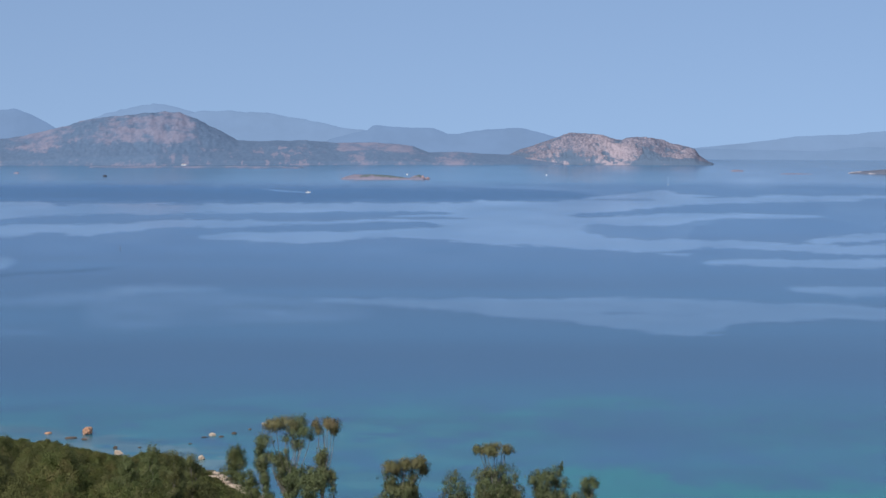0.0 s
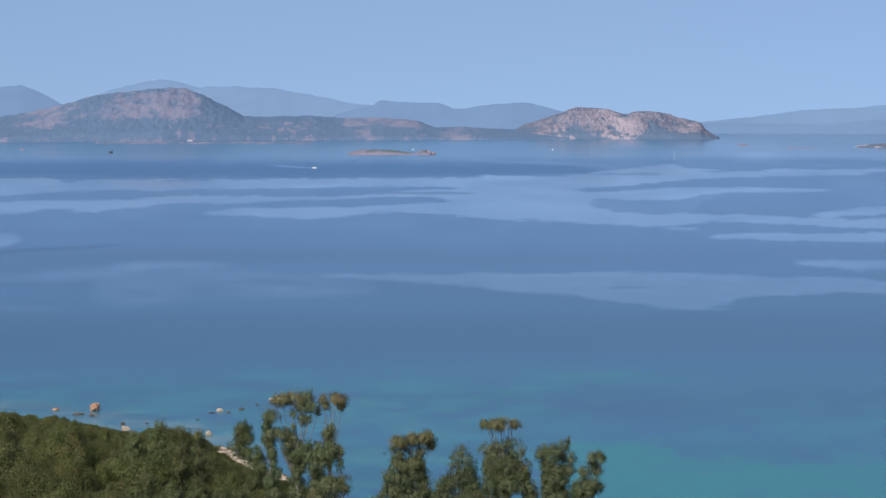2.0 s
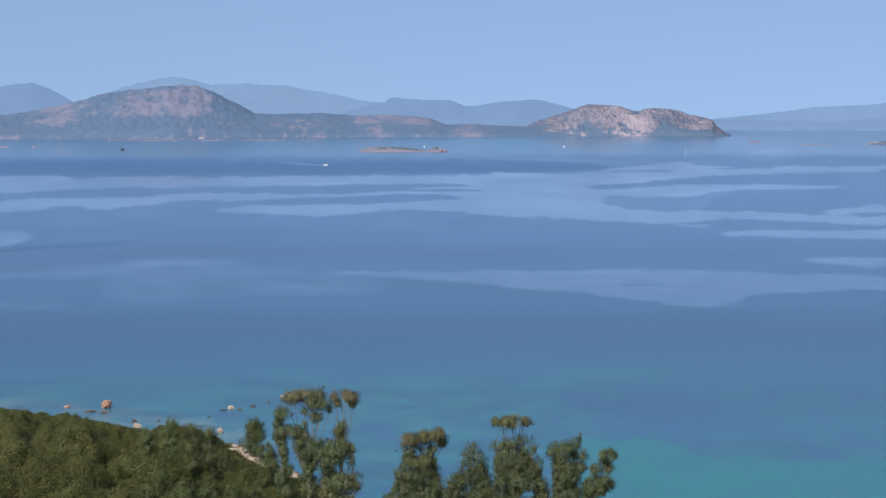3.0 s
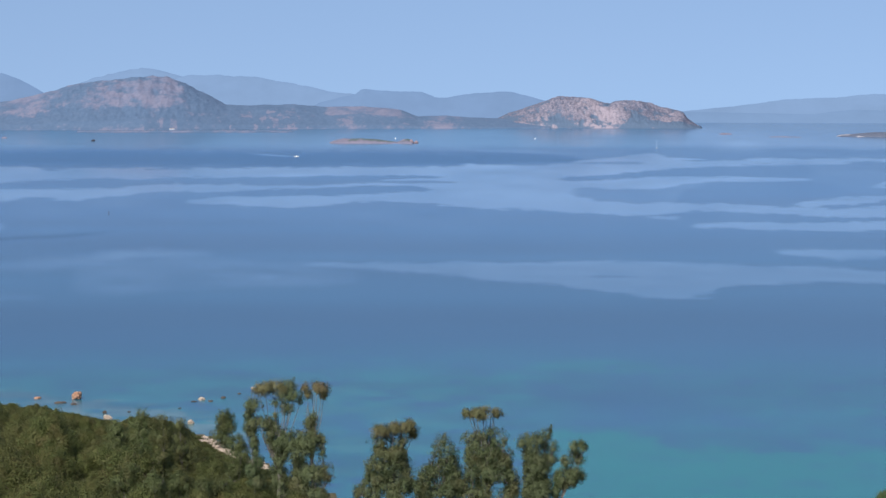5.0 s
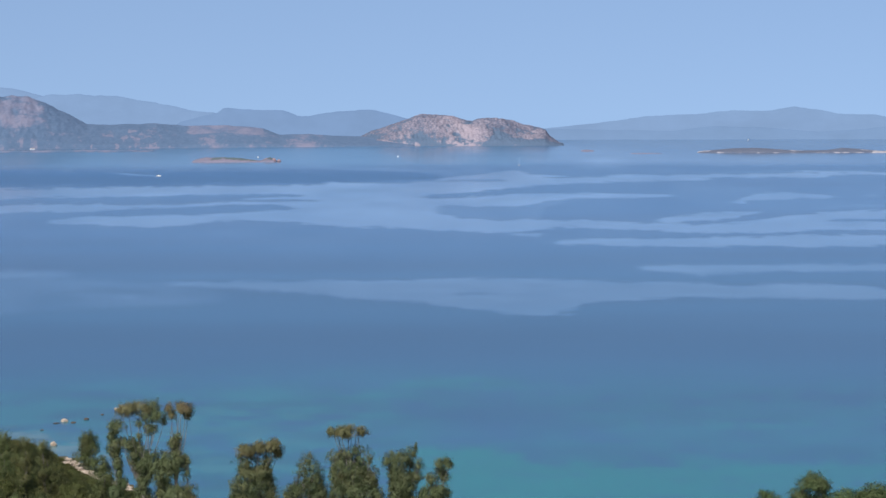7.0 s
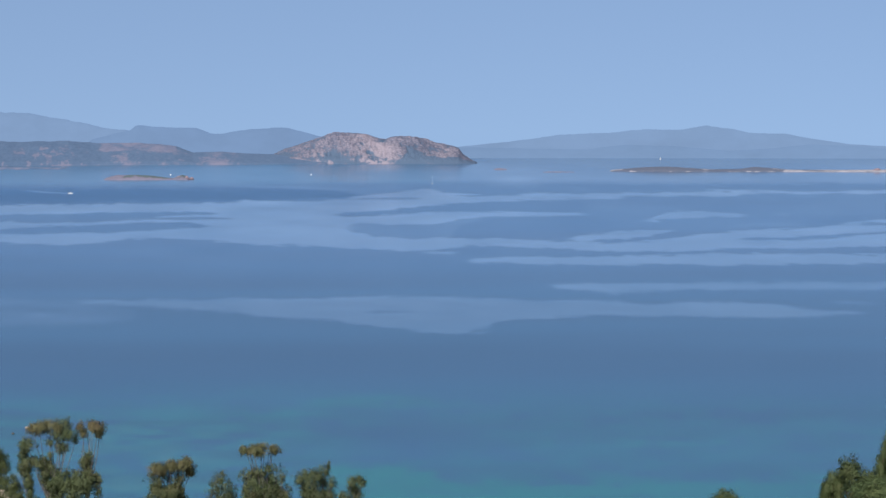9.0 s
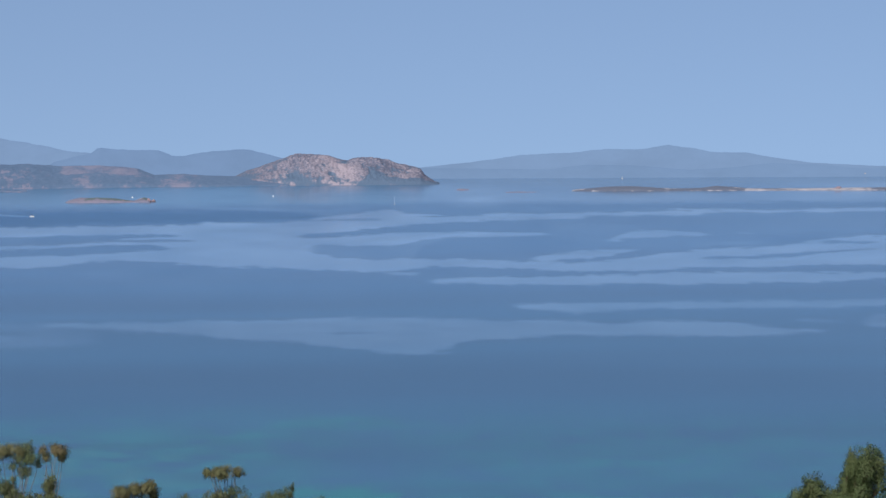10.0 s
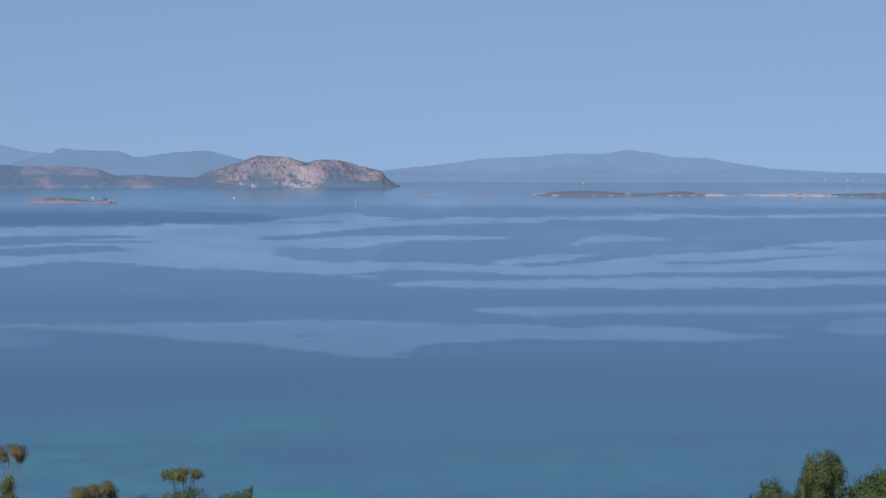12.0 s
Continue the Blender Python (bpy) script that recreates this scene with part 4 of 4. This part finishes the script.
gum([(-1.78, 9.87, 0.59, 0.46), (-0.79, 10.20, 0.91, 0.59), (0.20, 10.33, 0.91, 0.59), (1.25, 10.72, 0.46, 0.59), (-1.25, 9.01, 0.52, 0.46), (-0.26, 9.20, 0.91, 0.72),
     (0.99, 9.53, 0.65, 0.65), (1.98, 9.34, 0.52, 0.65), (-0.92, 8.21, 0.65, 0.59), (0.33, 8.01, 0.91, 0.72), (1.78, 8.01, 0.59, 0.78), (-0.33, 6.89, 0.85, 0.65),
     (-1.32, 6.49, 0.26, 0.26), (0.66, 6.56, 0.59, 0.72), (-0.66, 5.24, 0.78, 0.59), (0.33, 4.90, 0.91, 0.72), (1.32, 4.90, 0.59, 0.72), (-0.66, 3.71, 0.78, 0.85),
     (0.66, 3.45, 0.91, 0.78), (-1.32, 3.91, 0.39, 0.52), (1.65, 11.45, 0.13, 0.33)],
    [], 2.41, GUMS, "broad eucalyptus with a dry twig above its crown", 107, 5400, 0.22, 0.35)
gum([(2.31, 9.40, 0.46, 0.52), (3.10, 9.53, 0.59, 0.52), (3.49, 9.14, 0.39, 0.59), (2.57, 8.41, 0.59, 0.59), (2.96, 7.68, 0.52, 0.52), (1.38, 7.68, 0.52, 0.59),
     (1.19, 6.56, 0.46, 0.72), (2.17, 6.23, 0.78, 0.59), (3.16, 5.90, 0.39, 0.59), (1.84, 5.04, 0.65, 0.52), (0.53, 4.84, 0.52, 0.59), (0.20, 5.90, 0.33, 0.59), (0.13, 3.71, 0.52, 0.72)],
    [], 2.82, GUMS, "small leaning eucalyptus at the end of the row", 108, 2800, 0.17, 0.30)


def young_gum(bearing, distance, top, width, seed):
    """A leafy gum among the maquis, its top at that height above the sea."""
    rng = random.Random(seed)
    h = top - float(ground_height(np.array(bearing), np.array(distance)))
    lobes = [(rng.uniform(-0.2, 0.2), h - 0.7, 0.8, 0.8)]
    for k in range(9):
        s = (k + 0.5) / 9
        lobes.append((rng.uniform(-1, 1) * width * (0.35 + 0.6 * s), h * (0.9 - 0.62 * s) - 0.3, rng.uniform(0.7, 1.25), rng.uniform(0.7, 1.2)))
    return gum(lobes, [], bearing, distance, "leafy eucalyptus rising above the maquis", seed, 1700, 0.17, 0.4, foliage=YOUNG_GUM)


for n, row in enumerate([(-6.62, 305, 12.0, 1.6), (-6.12, 300, 12.0, 1.8), (-5.72, 312, 9.8, 1.5), (-4.72, 353, 5.6, 1.3), (-4.42, 298, 9.6, 1.4), (-7.2, 318, 9.0, 1.7), (-6.9, 284, 8.6, 2.2), (-6.3, 280, 8.0, 2.2), (-5.75, 284, 7.6, 2.0), (-5.2, 281, 7.0, 2.2), (-4.7, 284, 7.0, 2.0)]):
    young_gum(*row, 130 + n)


# Pines on the slope: six grown shapes, set with their tops at the given heights above the sea.
def pine(seed):
    rng = random.Random(seed)
    lobes = [(rng.uniform(-0.5, 0.5), rng.uniform(-0.3, 0.3), 11.0, 1.25, 1.25, 1.0), (rng.uniform(-0.9, 0.9), 0.2, 10.3, 1.2, 1.2, 1.0)]
    for k in range(26):
        s = rng.uniform(0.06, 0.62) if k else 0.07
        r = 2.4 * (0.5 + 0.95 * s)
        a = rng.uniform(0, 2 * math.pi)
        lobes.append((r * math.cos(a) * 0.8, r * math.sin(a) * 0.8, 12 * (1 - s * 0.75) - 0.8, 0.8 + 1.1 * s, 0.8 + 1.1 * s, 0.65 + 0.8 * s))
    return tree("pine_tree", lobes, "dense green pine with upright tufts on the slope", "tree", PINE, DARK_BARK, 52000, 0.085, seed, 0.22, "pines on the slope", 0.7, -0.4, False, 0.42)


def build_pines():
    shapes = [pine(200 + k) for k in range(6)]
    rng = random.Random(77)
    rows = [(10.8, 240, 14.2, 2.0), (11.75, 243, 15.7, 2.3), (12.55, 238, 14.8, 2.0), (13.2, 241, 14.8, 2.4), (14.57, 181, 26.9, 1.7), (15.35, 186, 25.4, 1.9),
            (15.76, 175, 29.8, 1.9), (16.6, 178, 27.3, 2.2), (17.15, 181, 27.9, 2.6), (18.1, 176, 29.8, 2.8), (15.1, 172, 26.8, 2.3), (16.25, 168, 27.2, 2.6),
            (17.0, 170, 27.6, 2.6), (15.5, 165, 27.6, 2.4), (11.3, 236, 13.6, 2.4), (12.2, 233, 14.0, 2.4), (13.7, 230, 15.2, 2.6), (17.7, 169, 27.8, 2.8), (10.45, 243, 12.6, 2.2), (15.43, 174, 29.7, 0.8), (15.02, 180, 26.1, 1.6), (14.2, 180, 25.9, 1.0)]
    for n, (b, d, top, width) in enumerate(rows):
        foot = float(ground_height(np.array(b), np.array(d))) - 0.1
        m = Matrix.LocRotScale(spot(b, d, foot), Euler((0, 0, rng.uniform(0, 6.28))), Vector((width / 2.4, width / 2.4, (top - foot) / 12)))
        if n < 6:
            shapes[n].matrix_basis = m
        else:
            base = shapes[n % 6]
            copy_thing(base, m @ Matrix.Diagonal((*[1 / v for v in base.scale], 1)))


build_pines()


# Maquis on the home shore: five grown shapes, copied with their own size and turn.
def bush(seed):
    rng = random.Random(seed)
    lobes = []
    for k in range(11):
        a, r = rng.uniform(0, 2 * math.pi), math.sqrt(rng.random()) * 1.65
        z = 4.0 - 0.75 * r ** 1.7 + rng.uniform(-0.3, 0.3)
        lobes.append((r * math.cos(a), r * math.sin(a), z - 0.4, rng.uniform(0.8, 1.35), rng.uniform(0.8, 1.35), rng.uniform(0.6, 1.05)))
    for k in range(6):
        a = rng.uniform(0, 2 * math.pi)
        lobes.append((1.9 * math.cos(a), 1.9 * math.sin(a), rng.uniform(1.0, 2.2), 1.1, 1.1, 1.1))
    return tree("maquis_tree", lobes, "dense olive-green evergreen tree above the shore", "tree", SCRUB, DARK_BARK, 25000, 0.075, seed, 0.16, "trees above the shore", 0.4, 0.7, False, 0.46)


def canopy_cap(b):
    """Lowest dip of the treetops on a bearing."""
    return np.interp(b, [-12, -10.3, -8.8, -7.4, -7.0, -6.64, -6.13, -5.8, -5.5, -5.3, -5.1, -4.9, -4.6, -4.2, -3.9, -3.2],
                     [6.70, 6.75, 6.92, 7.29, 7.27, 7.10, 7.22, 7.36, 7.60, 7.88, 8.00, 8.12, 8.30, 8.4, 8.5, 8.8])


def build_maquis():
    rng = random.Random(12)
    shapes = [bush(300 + k) for k in range(6)]
    placed, used = [], 0
    for _ in range(9000):
        b, d = rng.uniform(-13.0, -2.6), rng.uniform(236, 400)
        s = float(shore_range(b))
        if d > s - 4:
            continue
        foot = float(ground_height(np.array(b), np.array(d)))
        room = EYE - d * math.tan(radians(float(canopy_cap(b)))) - foot
        tall = min(rng.uniform(3.4, 8.6), room * rng.uniform(0.66, 1.0))
        if tall < 0.9 or (b > -5.45 and d > 361 - (b + 5.26) * 28):
            continue
        p = spot(b, d, foot - 0.15)
        if any((p - q).length < 0.42 * (tall + t) for q, t in placed):
            continue
        placed.append((p, tall))
        k = tall / 4.6
        m = Matrix.LocRotScale(p, Euler((0, 0, rng.uniform(0, 6.28))), Vector((k * rng.uniform(0.8, 1.0), k * rng.uniform(0.8, 1.0), k)))
        if used < len(shapes):
            shapes[used].matrix_basis = m
        else:
            copy_thing(shapes[used % len(shapes)], m @ Matrix.Diagonal((*[1 / v for v in shapes[used % len(shapes)].scale], 1)))
        used += 1
        if used >= 295:
            break


build_maquis()


def build_shrubs():
    rng = random.Random(31)
    first, placed = None, []
    for _ in range(4000):
        b = rng.uniform(-11.5, -3.1)
        s = float(shore_range(b))
        d = s - rng.uniform(1.5, 17 if b < -5.4 else 38)
        foot = float(ground_height(np.array(b), np.array(d)))
        room = EYE - d * math.tan(radians(float(canopy_cap(b)) + (0.02 if b < -5.4 else -0.13))) - foot
        tall = min(rng.uniform(1.0, 2.2), room * rng.uniform(0.55, 1.0))
        p = spot(b, d, foot - 0.05)
        line = 366 - (b + 5.26) * 28
        if tall < 0.3 or (b > -5.45 and abs(d - line) < 2.5) or any((p - q).length < 0.46 * (tall + t) for q, t in placed):
            continue
        placed.append((p, tall))
        k = tall / 4.6
        m = Matrix.LocRotScale(p, Euler((0, 0, rng.uniform(0, 6.28))), Vector((k * rng.uniform(1.3, 1.9), k * rng.uniform(1.3, 1.9), k)))
        if first is None:
            first = bush(340)
            first.name = "shrub"
            tagged(first, "low green shrub on the edge of the shore", "shrub", "shrubs along the shore")
            first.matrix_basis = m
        else:
            copy_thing(first, m @ Matrix.Diagonal((*[1 / v for v in first.scale], 1)))
        if len(placed) >= 260:
            break


build_shrubs()


# ---- rocks ----
def boulder_mesh(name, size, seed, material):
    bm = bmesh.new()
    bmesh.ops.create_icosphere(bm, subdivisions=3, radius=1.0)
    off = Vector((seed * 3.7, seed * 1.3, seed * 0.7))
    prng = random.Random(seed)
    planes = [(Vector([prng.gauss(0, 1) for _ in range(3)]).normalized(), prng.uniform(0.68, 0.95)) for _ in range(7)]
    for v in bm.verts:
        n = v.co.normalized()
        r = 1 + 0.3 * noise.noise(n * 1.2 + off) + 0.2 * noise.noise(n * 2.9 + off)
        for cut in planes:
            r = min(r, cut[1] / max(n.dot(cut[0]), 0.05))
        r *= 1 + 0.16 * noise.noise(n * 4.5 + off) + 0.08 * noise.noise(n * 9.0 + off)
        v.co = Vector((n.x * r * size[0], n.y * r * size[1], n.z * r * size[2]))
    return bm_mesh(name, bm, material, True)


def boulder(bearing, distance, size, seed, material, label, z=0.0, group=""):
    ob = new("boulder", boulder_mesh("boulder", size, seed, material))
    ob.location = spot(bearing, distance, z)
    ob.rotation_euler = (0, 0, seed * 1.7)
    return tagged(ob, label, "rock", group)


boulder(-8.08, 417, (1.35, 1.0, 0.85), 1, RUST, "large orange granite boulder standing in the shallows", 0.35)
boulder(-8.45, 411, (1.1, 0.6, 0.28), 2, WET, "flat wet dark rock in the shallows", 0.0)
boulder(-8.15, 409, (0.9, 0.5, 0.25), 3, WET, "flat wet dark rock in the shallows", 0.0)
boulder(-8.95, 418, (0.6, 0.5, 0.25), 4, RUST, "low reddish rock awash near the boulder", 0.05)
boulder(-5.25, 413, (0.78, 0.5, 0.42), 5, GRANITE, "white-topped granite rock in the shallows", 0.12)
boulder(-5.05, 411, (0.85, 0.45, 0.16), 14, WET, "flat wet dark rock beside the white-topped one", 0.02)
boulder(-5.42, 410.5, (0.6, 0.4, 0.14), 15, WET, "flat wet dark rock beside the white-topped one", 0.02)
boulder(-4.76, 415, (0.5, 0.4, 0.25), 6, WET, "small dark rock awash", 0.05)
boulder(-4.4, 421, (0.3, 0.3, 0.16), 7, WET, "small dark rock awash", 0.02)
boulder(-4.08, 428, (0.4, 0.35, 0.3), 8, GRANITE, "pale rock in the shallows behind the trees", 0.1)
boulder(-7.38, 390, (0.75, 0.6, 0.55), 9, GRANITE, "pale granite boulder on the shoreline", 0.1)
boulder(-7.45, 397, (0.4, 0.35, 0.35), 10, WET, "small dark rock off the shoreline", 0.05)
boulder(-6.9, 398, (0.35, 0.3, 0.14), 11, WET, "small dark rock awash", 0.02)
boulder(-5.49, 383, (0.7, 0.55, 0.5), 12, GRANITE, "pale granite boulder on the shoreline", 0.15)
boulder(-5.75, 402, (0.35, 0.3, 0.12), 13, WET, "small dark rock awash", 0.02)


def build_shore_stones():
    rng = random.Random(5)
    meshes = [boulder_mesh("stone", (0.55, 0.45, 0.34), 20 + k, GRANITE) for k in range(5)]
    for k in range(96):
        s = rng.random()
        if k < 62:
            b, d = -5.26 + 0.74 * s, 366 - 21 * s
        else:
            b, d = (-3.95 + rng.uniform(-0.08, 0.1), 343 - 9 * s) if k < 88 else (-3.36 + rng.uniform(-0.06, 0.06), 322 - 3 * s)
        b, d = b + rng.gauss(0, 0.035), d + rng.gauss(0, 1.6)
        ob = new("stone", meshes[k % 5])
        g = float(ground_height(np.array(b), np.array(d)))
        f = rng.uniform(0.3, 1.05)
        ob.location, ob.scale = spot(b, d, max(g, 0) + 0.1 * f), (f * rng.uniform(0.8, 1.7), f, f * rng.uniform(0.7, 1.2))
        ob.rotation_euler = (rng.uniform(-0.3, 0.3), rng.uniform(-0.3, 0.3), rng.uniform(0, 6))
        tagged(ob, "pale granite stone heaped on the shore", "stone", "stones along the shore")


build_shore_stones()


def skerry(b0, b1, distance, height, seed, label, material=None):
    mid = (b0 + b1) / 2
    q = (b1 - b0) / 4
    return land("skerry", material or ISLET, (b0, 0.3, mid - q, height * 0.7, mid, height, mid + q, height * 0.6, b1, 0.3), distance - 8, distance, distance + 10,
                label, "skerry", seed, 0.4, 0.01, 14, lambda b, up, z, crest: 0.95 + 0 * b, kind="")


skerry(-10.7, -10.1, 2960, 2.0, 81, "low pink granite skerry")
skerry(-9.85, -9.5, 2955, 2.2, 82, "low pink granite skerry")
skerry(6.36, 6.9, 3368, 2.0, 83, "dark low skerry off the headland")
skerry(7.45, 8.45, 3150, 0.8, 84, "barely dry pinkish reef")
boulder(-7.67, 2765, (3.2, 2.0, 1.9), 40, BLACK, "dark rock standing alone in the bay", 0.3)
boulder(15.15, 3222, (6.8, 4.0, 3.6), 41, PINK, "reddish rock heap on the sandy island", 1.2)
for k, (b, d, r, h) in enumerate([(-0.62, 2655, 3.2, 3.0), (-0.47, 2653, 4.2, 3.6), (-0.36, 2656, 2.6, 1.8), (-1.98, 2655, 4.6, 3.4), (-2.12, 2653, 2.6, 2.0), (-1.05, 2652, 2.4, 1.6)]):
    boulder(b, d, (r, r * 0.7, h), 50 + k, PINK, "rounded pink granite boulder on the islet", 0.8, "boulders on the islet")


# ---- boats, marks, houses ----
def loft(name, sections, material):
    """A hull from cross sections (x, half beam, keel, deck)."""
    bm = bmesh.new()
    rings = []
    for x, w, k, dk in sections:
        rings.append([bm.verts.new((x, s * w * f, z)) for s, f, z in ((-1, 1, dk), (-1, 0.85, dk * 0.35), (-1, 0.1, k), (1, 0.1, k), (1, 0.85, dk * 0.35), (1, 1, dk))])
    for a, b in zip(rings, rings[1:]):
        for i in range(6):
            j = (i + 1) % 6
            bm.faces.new((a[i], a[j], b[j], b[i]))
    bm.faces.new(rings[0])
    bm.faces.new(rings[-1][::-1])
    bmesh.ops.recalc_face_normals(bm, faces=bm.faces)
    return bm_mesh(name, bm, material, True)


def box(name, size, centre, material, bevel=0.03):
    bm = bmesh.new()
    bmesh.ops.create_cube(bm, size=1.0)
    for v in bm.verts:
        v.co = Vector((v.co.x * size[0] + centre[0], v.co.y * size[1] + centre[1], v.co.z * size[2] + centre[2]))
    bmesh.ops.bevel(bm, geom=bm.edges[:], offset=bevel, segments=1, affect="EDGES")
    return bm_mesh(name, bm, material, True)


def rod(name, points, radii, material, sides=8):
    v, f = tube([Vector(p) for p in points], radii, sides)
    return mesh_from(name, v, f, material)


HULL = [(-2.4, 0.85, -0.15, 0.75), (-1.0, 0.98, -0.25, 0.78), (0.8, 0.92, -0.22, 0.85), (1.9, 0.5, -0.1, 0.98), (2.5, 0.06, 0.3, 1.08)]


def motorboat(bearing, distance, heading):
    base = new("motorboat")
    part("hull", loft("hull", HULL, WHITE), base, "white hull")
    part("console", box("console", (0.8, 0.9, 0.9), (-0.1, 0, 1.1), WHITE), base)
    part("windscreen", box("windscreen", (0.06, 0.95, 0.4), (0.35, 0, 1.7), GLASS, 0.01), base)
    part("outboard_motor", box("outboard_motor", (0.5, 0.45, 1.1), (-2.6, 0, 0.75), NAVY, 0.08), base, "dark outboard motor")
    part("bow_wave", boulder_mesh("bow_wave", (0.7, 0.7, 0.10), 71, FOAM), base)
    base.location, base.rotation_euler, base.scale = spot(bearing, distance, 0.05), (0, 0, radians(heading)), (0.8, 0.8, 0.75)
    return tagged(base, "small white motorboat under way on the bay", "boat")


def sailboat(bearing, distance, heading):
    base = new("sailing_boat")
    part("hull", loft("hull", [(x * 1.5, w * 1.2, k, d) for x, w, k, d in HULL], WHITE), base)
    part("mast", rod("mast", [(0.4, 0, 0.8), (0.4, 0, 8.0)], [0.07, 0.04], WHITE), base)
    bm = bmesh.new()
    rows = []
    for i in range(7):
        s = i / 6
        rows.append([bm.verts.new((0.3 - u * 3.0 * (1 - s), 0.25 * math.sin(math.pi * u) * (1 - s), 1.6 + 6.0 * s)) for u in (0, 0.25, 0.5, 0.75, 1)])
    for a, b in zip(rows, rows[1:]):
        for i in range(4):
            bm.faces.new((a[i], a[i + 1], b[i + 1], b[i]))
    bmesh.ops.solidify(bm, geom=bm.faces[:], thickness=0.03)
    part("sail", bm_mesh("sail", bm, WHITE), base, "white mainsail")
    base.location, base.rotation_euler, base.scale = spot(bearing, distance, 0), (0, 0, radians(heading)), (0.5, 0.5, 0.5)
    return tagged(base, "white sailing boat before the far coast", "boat")


def buoy(bearing, distance):
    base = new("mooring_buoy")
    bm = bmesh.new()
    bmesh.ops.create_uvsphere(bm, u_segments=16, v_segments=10, radius=0.7)
    part("float", bm_mesh("float", bm, WHITE), base)
    part("ring", rod("ring", [(0, 0, 0.9), (0.12, 0, 1.1), (0, 0, 1.3)], [0.05, 0.05, 0.05], NAVY), base)
    base.location = spot(bearing, distance, 0.5)
    return tagged(base, "white round mooring buoy on the water", "buoy", "buoys in the bay")


def beacon(bearing, distance):
    base = new("channel_marker")
    part("pole", rod("pole", [(0, 0, -1), (0, 0, 3), (0, 0, 6.6)], [0.07, 0.06, 0.05], HAZED_WHITE), base)
    part("footing", boulder_mesh("footing", (0.9, 0.9, 0.5), 77, GRANITE), base)
    part("topmark", rod("topmark", [(0, 0, 6.4), (0, 0, 6.9), (0, 0, 7.4)], [0.08, 0.2, 0.04], HAZED_WHITE), base)
    base.location = spot(bearing, distance, 0)
    return tagged(base, "thin pale channel marker pole in the bay", "marker")


def stake(bearing, distance):
    base = new("mooring_stake")
    part("pole", rod("pole", [(0, 0, -1), (0.05, 0, 0.7), (0.12, 0, 1.5)], [0.12, 0.11, 0.09], WET), base)
    part("collar", rod("collar", [(0.1, 0, 1.1), (0.1, 0, 1.2), (0.1, 0, 1.3)], [0.12, 0.15, 0.12], NAVY), base)
    base.location = spot(bearing, distance, 0)
    return tagged(base, "dark wooden mooring stake standing in the bay", "stake")


def on_land(ob, bearing, distance):
    co = np.empty(len(ob.data.vertices) * 3, np.float32)
    ob.data.vertices.foreach_get("co", co)
    co = co.reshape(-1, 3)
    p = spot(bearing, distance)
    return float(co[np.argmin((co[:, 0] - p.x) ** 2 + (co[:, 1] - p.y) ** 2), 2])


def house(bearing, distance, ground, width, label):
    base = new("house")
    w, d, h = width, width * 0.55, 3.0
    part("wall", box("wall", (w, d, h + 1.5), (0, 0, h / 2 - 0.75), HAZED_WHITE), base, "white plastered walls")
    bm = bmesh.new()
    a = [bm.verts.new((s * (w / 2 + 0.3), t * (d / 2 + 0.3), h)) for s, t in ((-1, -1), (1, -1), (1, 1), (-1, 1))]
    r = [bm.verts.new((s * (w / 2 - 1.2), 0, h + 1.3)) for s in (-1, 1)]
    for f in ((a[0], a[1], r[1], r[0]), (a[2], a[3], r[0], r[1]), (a[1], a[2], r[1]), (a[3], a[0], r[0]), (a[3], a[2], a[1], a[0])):
        bm.faces.new(f)
    part("roof", bm_mesh("roof", bm, TILE, True), base, "low pale roof")
    for k in (-0.3, 0.3):
        part("window", box("window", (w * 0.11, 0.08, 1.1), (k * w, -d / 2 - 0.02, 1.6), GLASS, 0.01), base)
    part("door", box("door", (w * 0.1, 0.08, 2.0), (0, -d / 2 - 0.02, 1.0), NAVY, 0.01), base)
    base.location, base.rotation_euler = spot(bearing, distance, ground), (0, 0, -radians(bearing))
    base.scale = (1, 1, 0.42)
    return tagged(base, label, "house")


motorboat(-3.08, 2056, -20)
sailboat(10.3, 4700, 25)
buoy(-0.83, 2935)
buoy(2.35, 2945)
beacon(5.11, 2440)
stake(-7.33, 1062)
PENINSULA, COAST = bpy.data.objects["peninsula"], bpy.data.objects["far_coast"]
house(-5.9, 3602, max(on_land(PENINSULA, -5.9, 3602), 1.5), 7.0, "low white house near the peninsula's shore")
for b, w in ((15.75, 3.5), (16.25, 4), (16.6, 3.5)):
    house(b, 4848, on_land(COAST, b, 4848), w, "white house on the far coast")
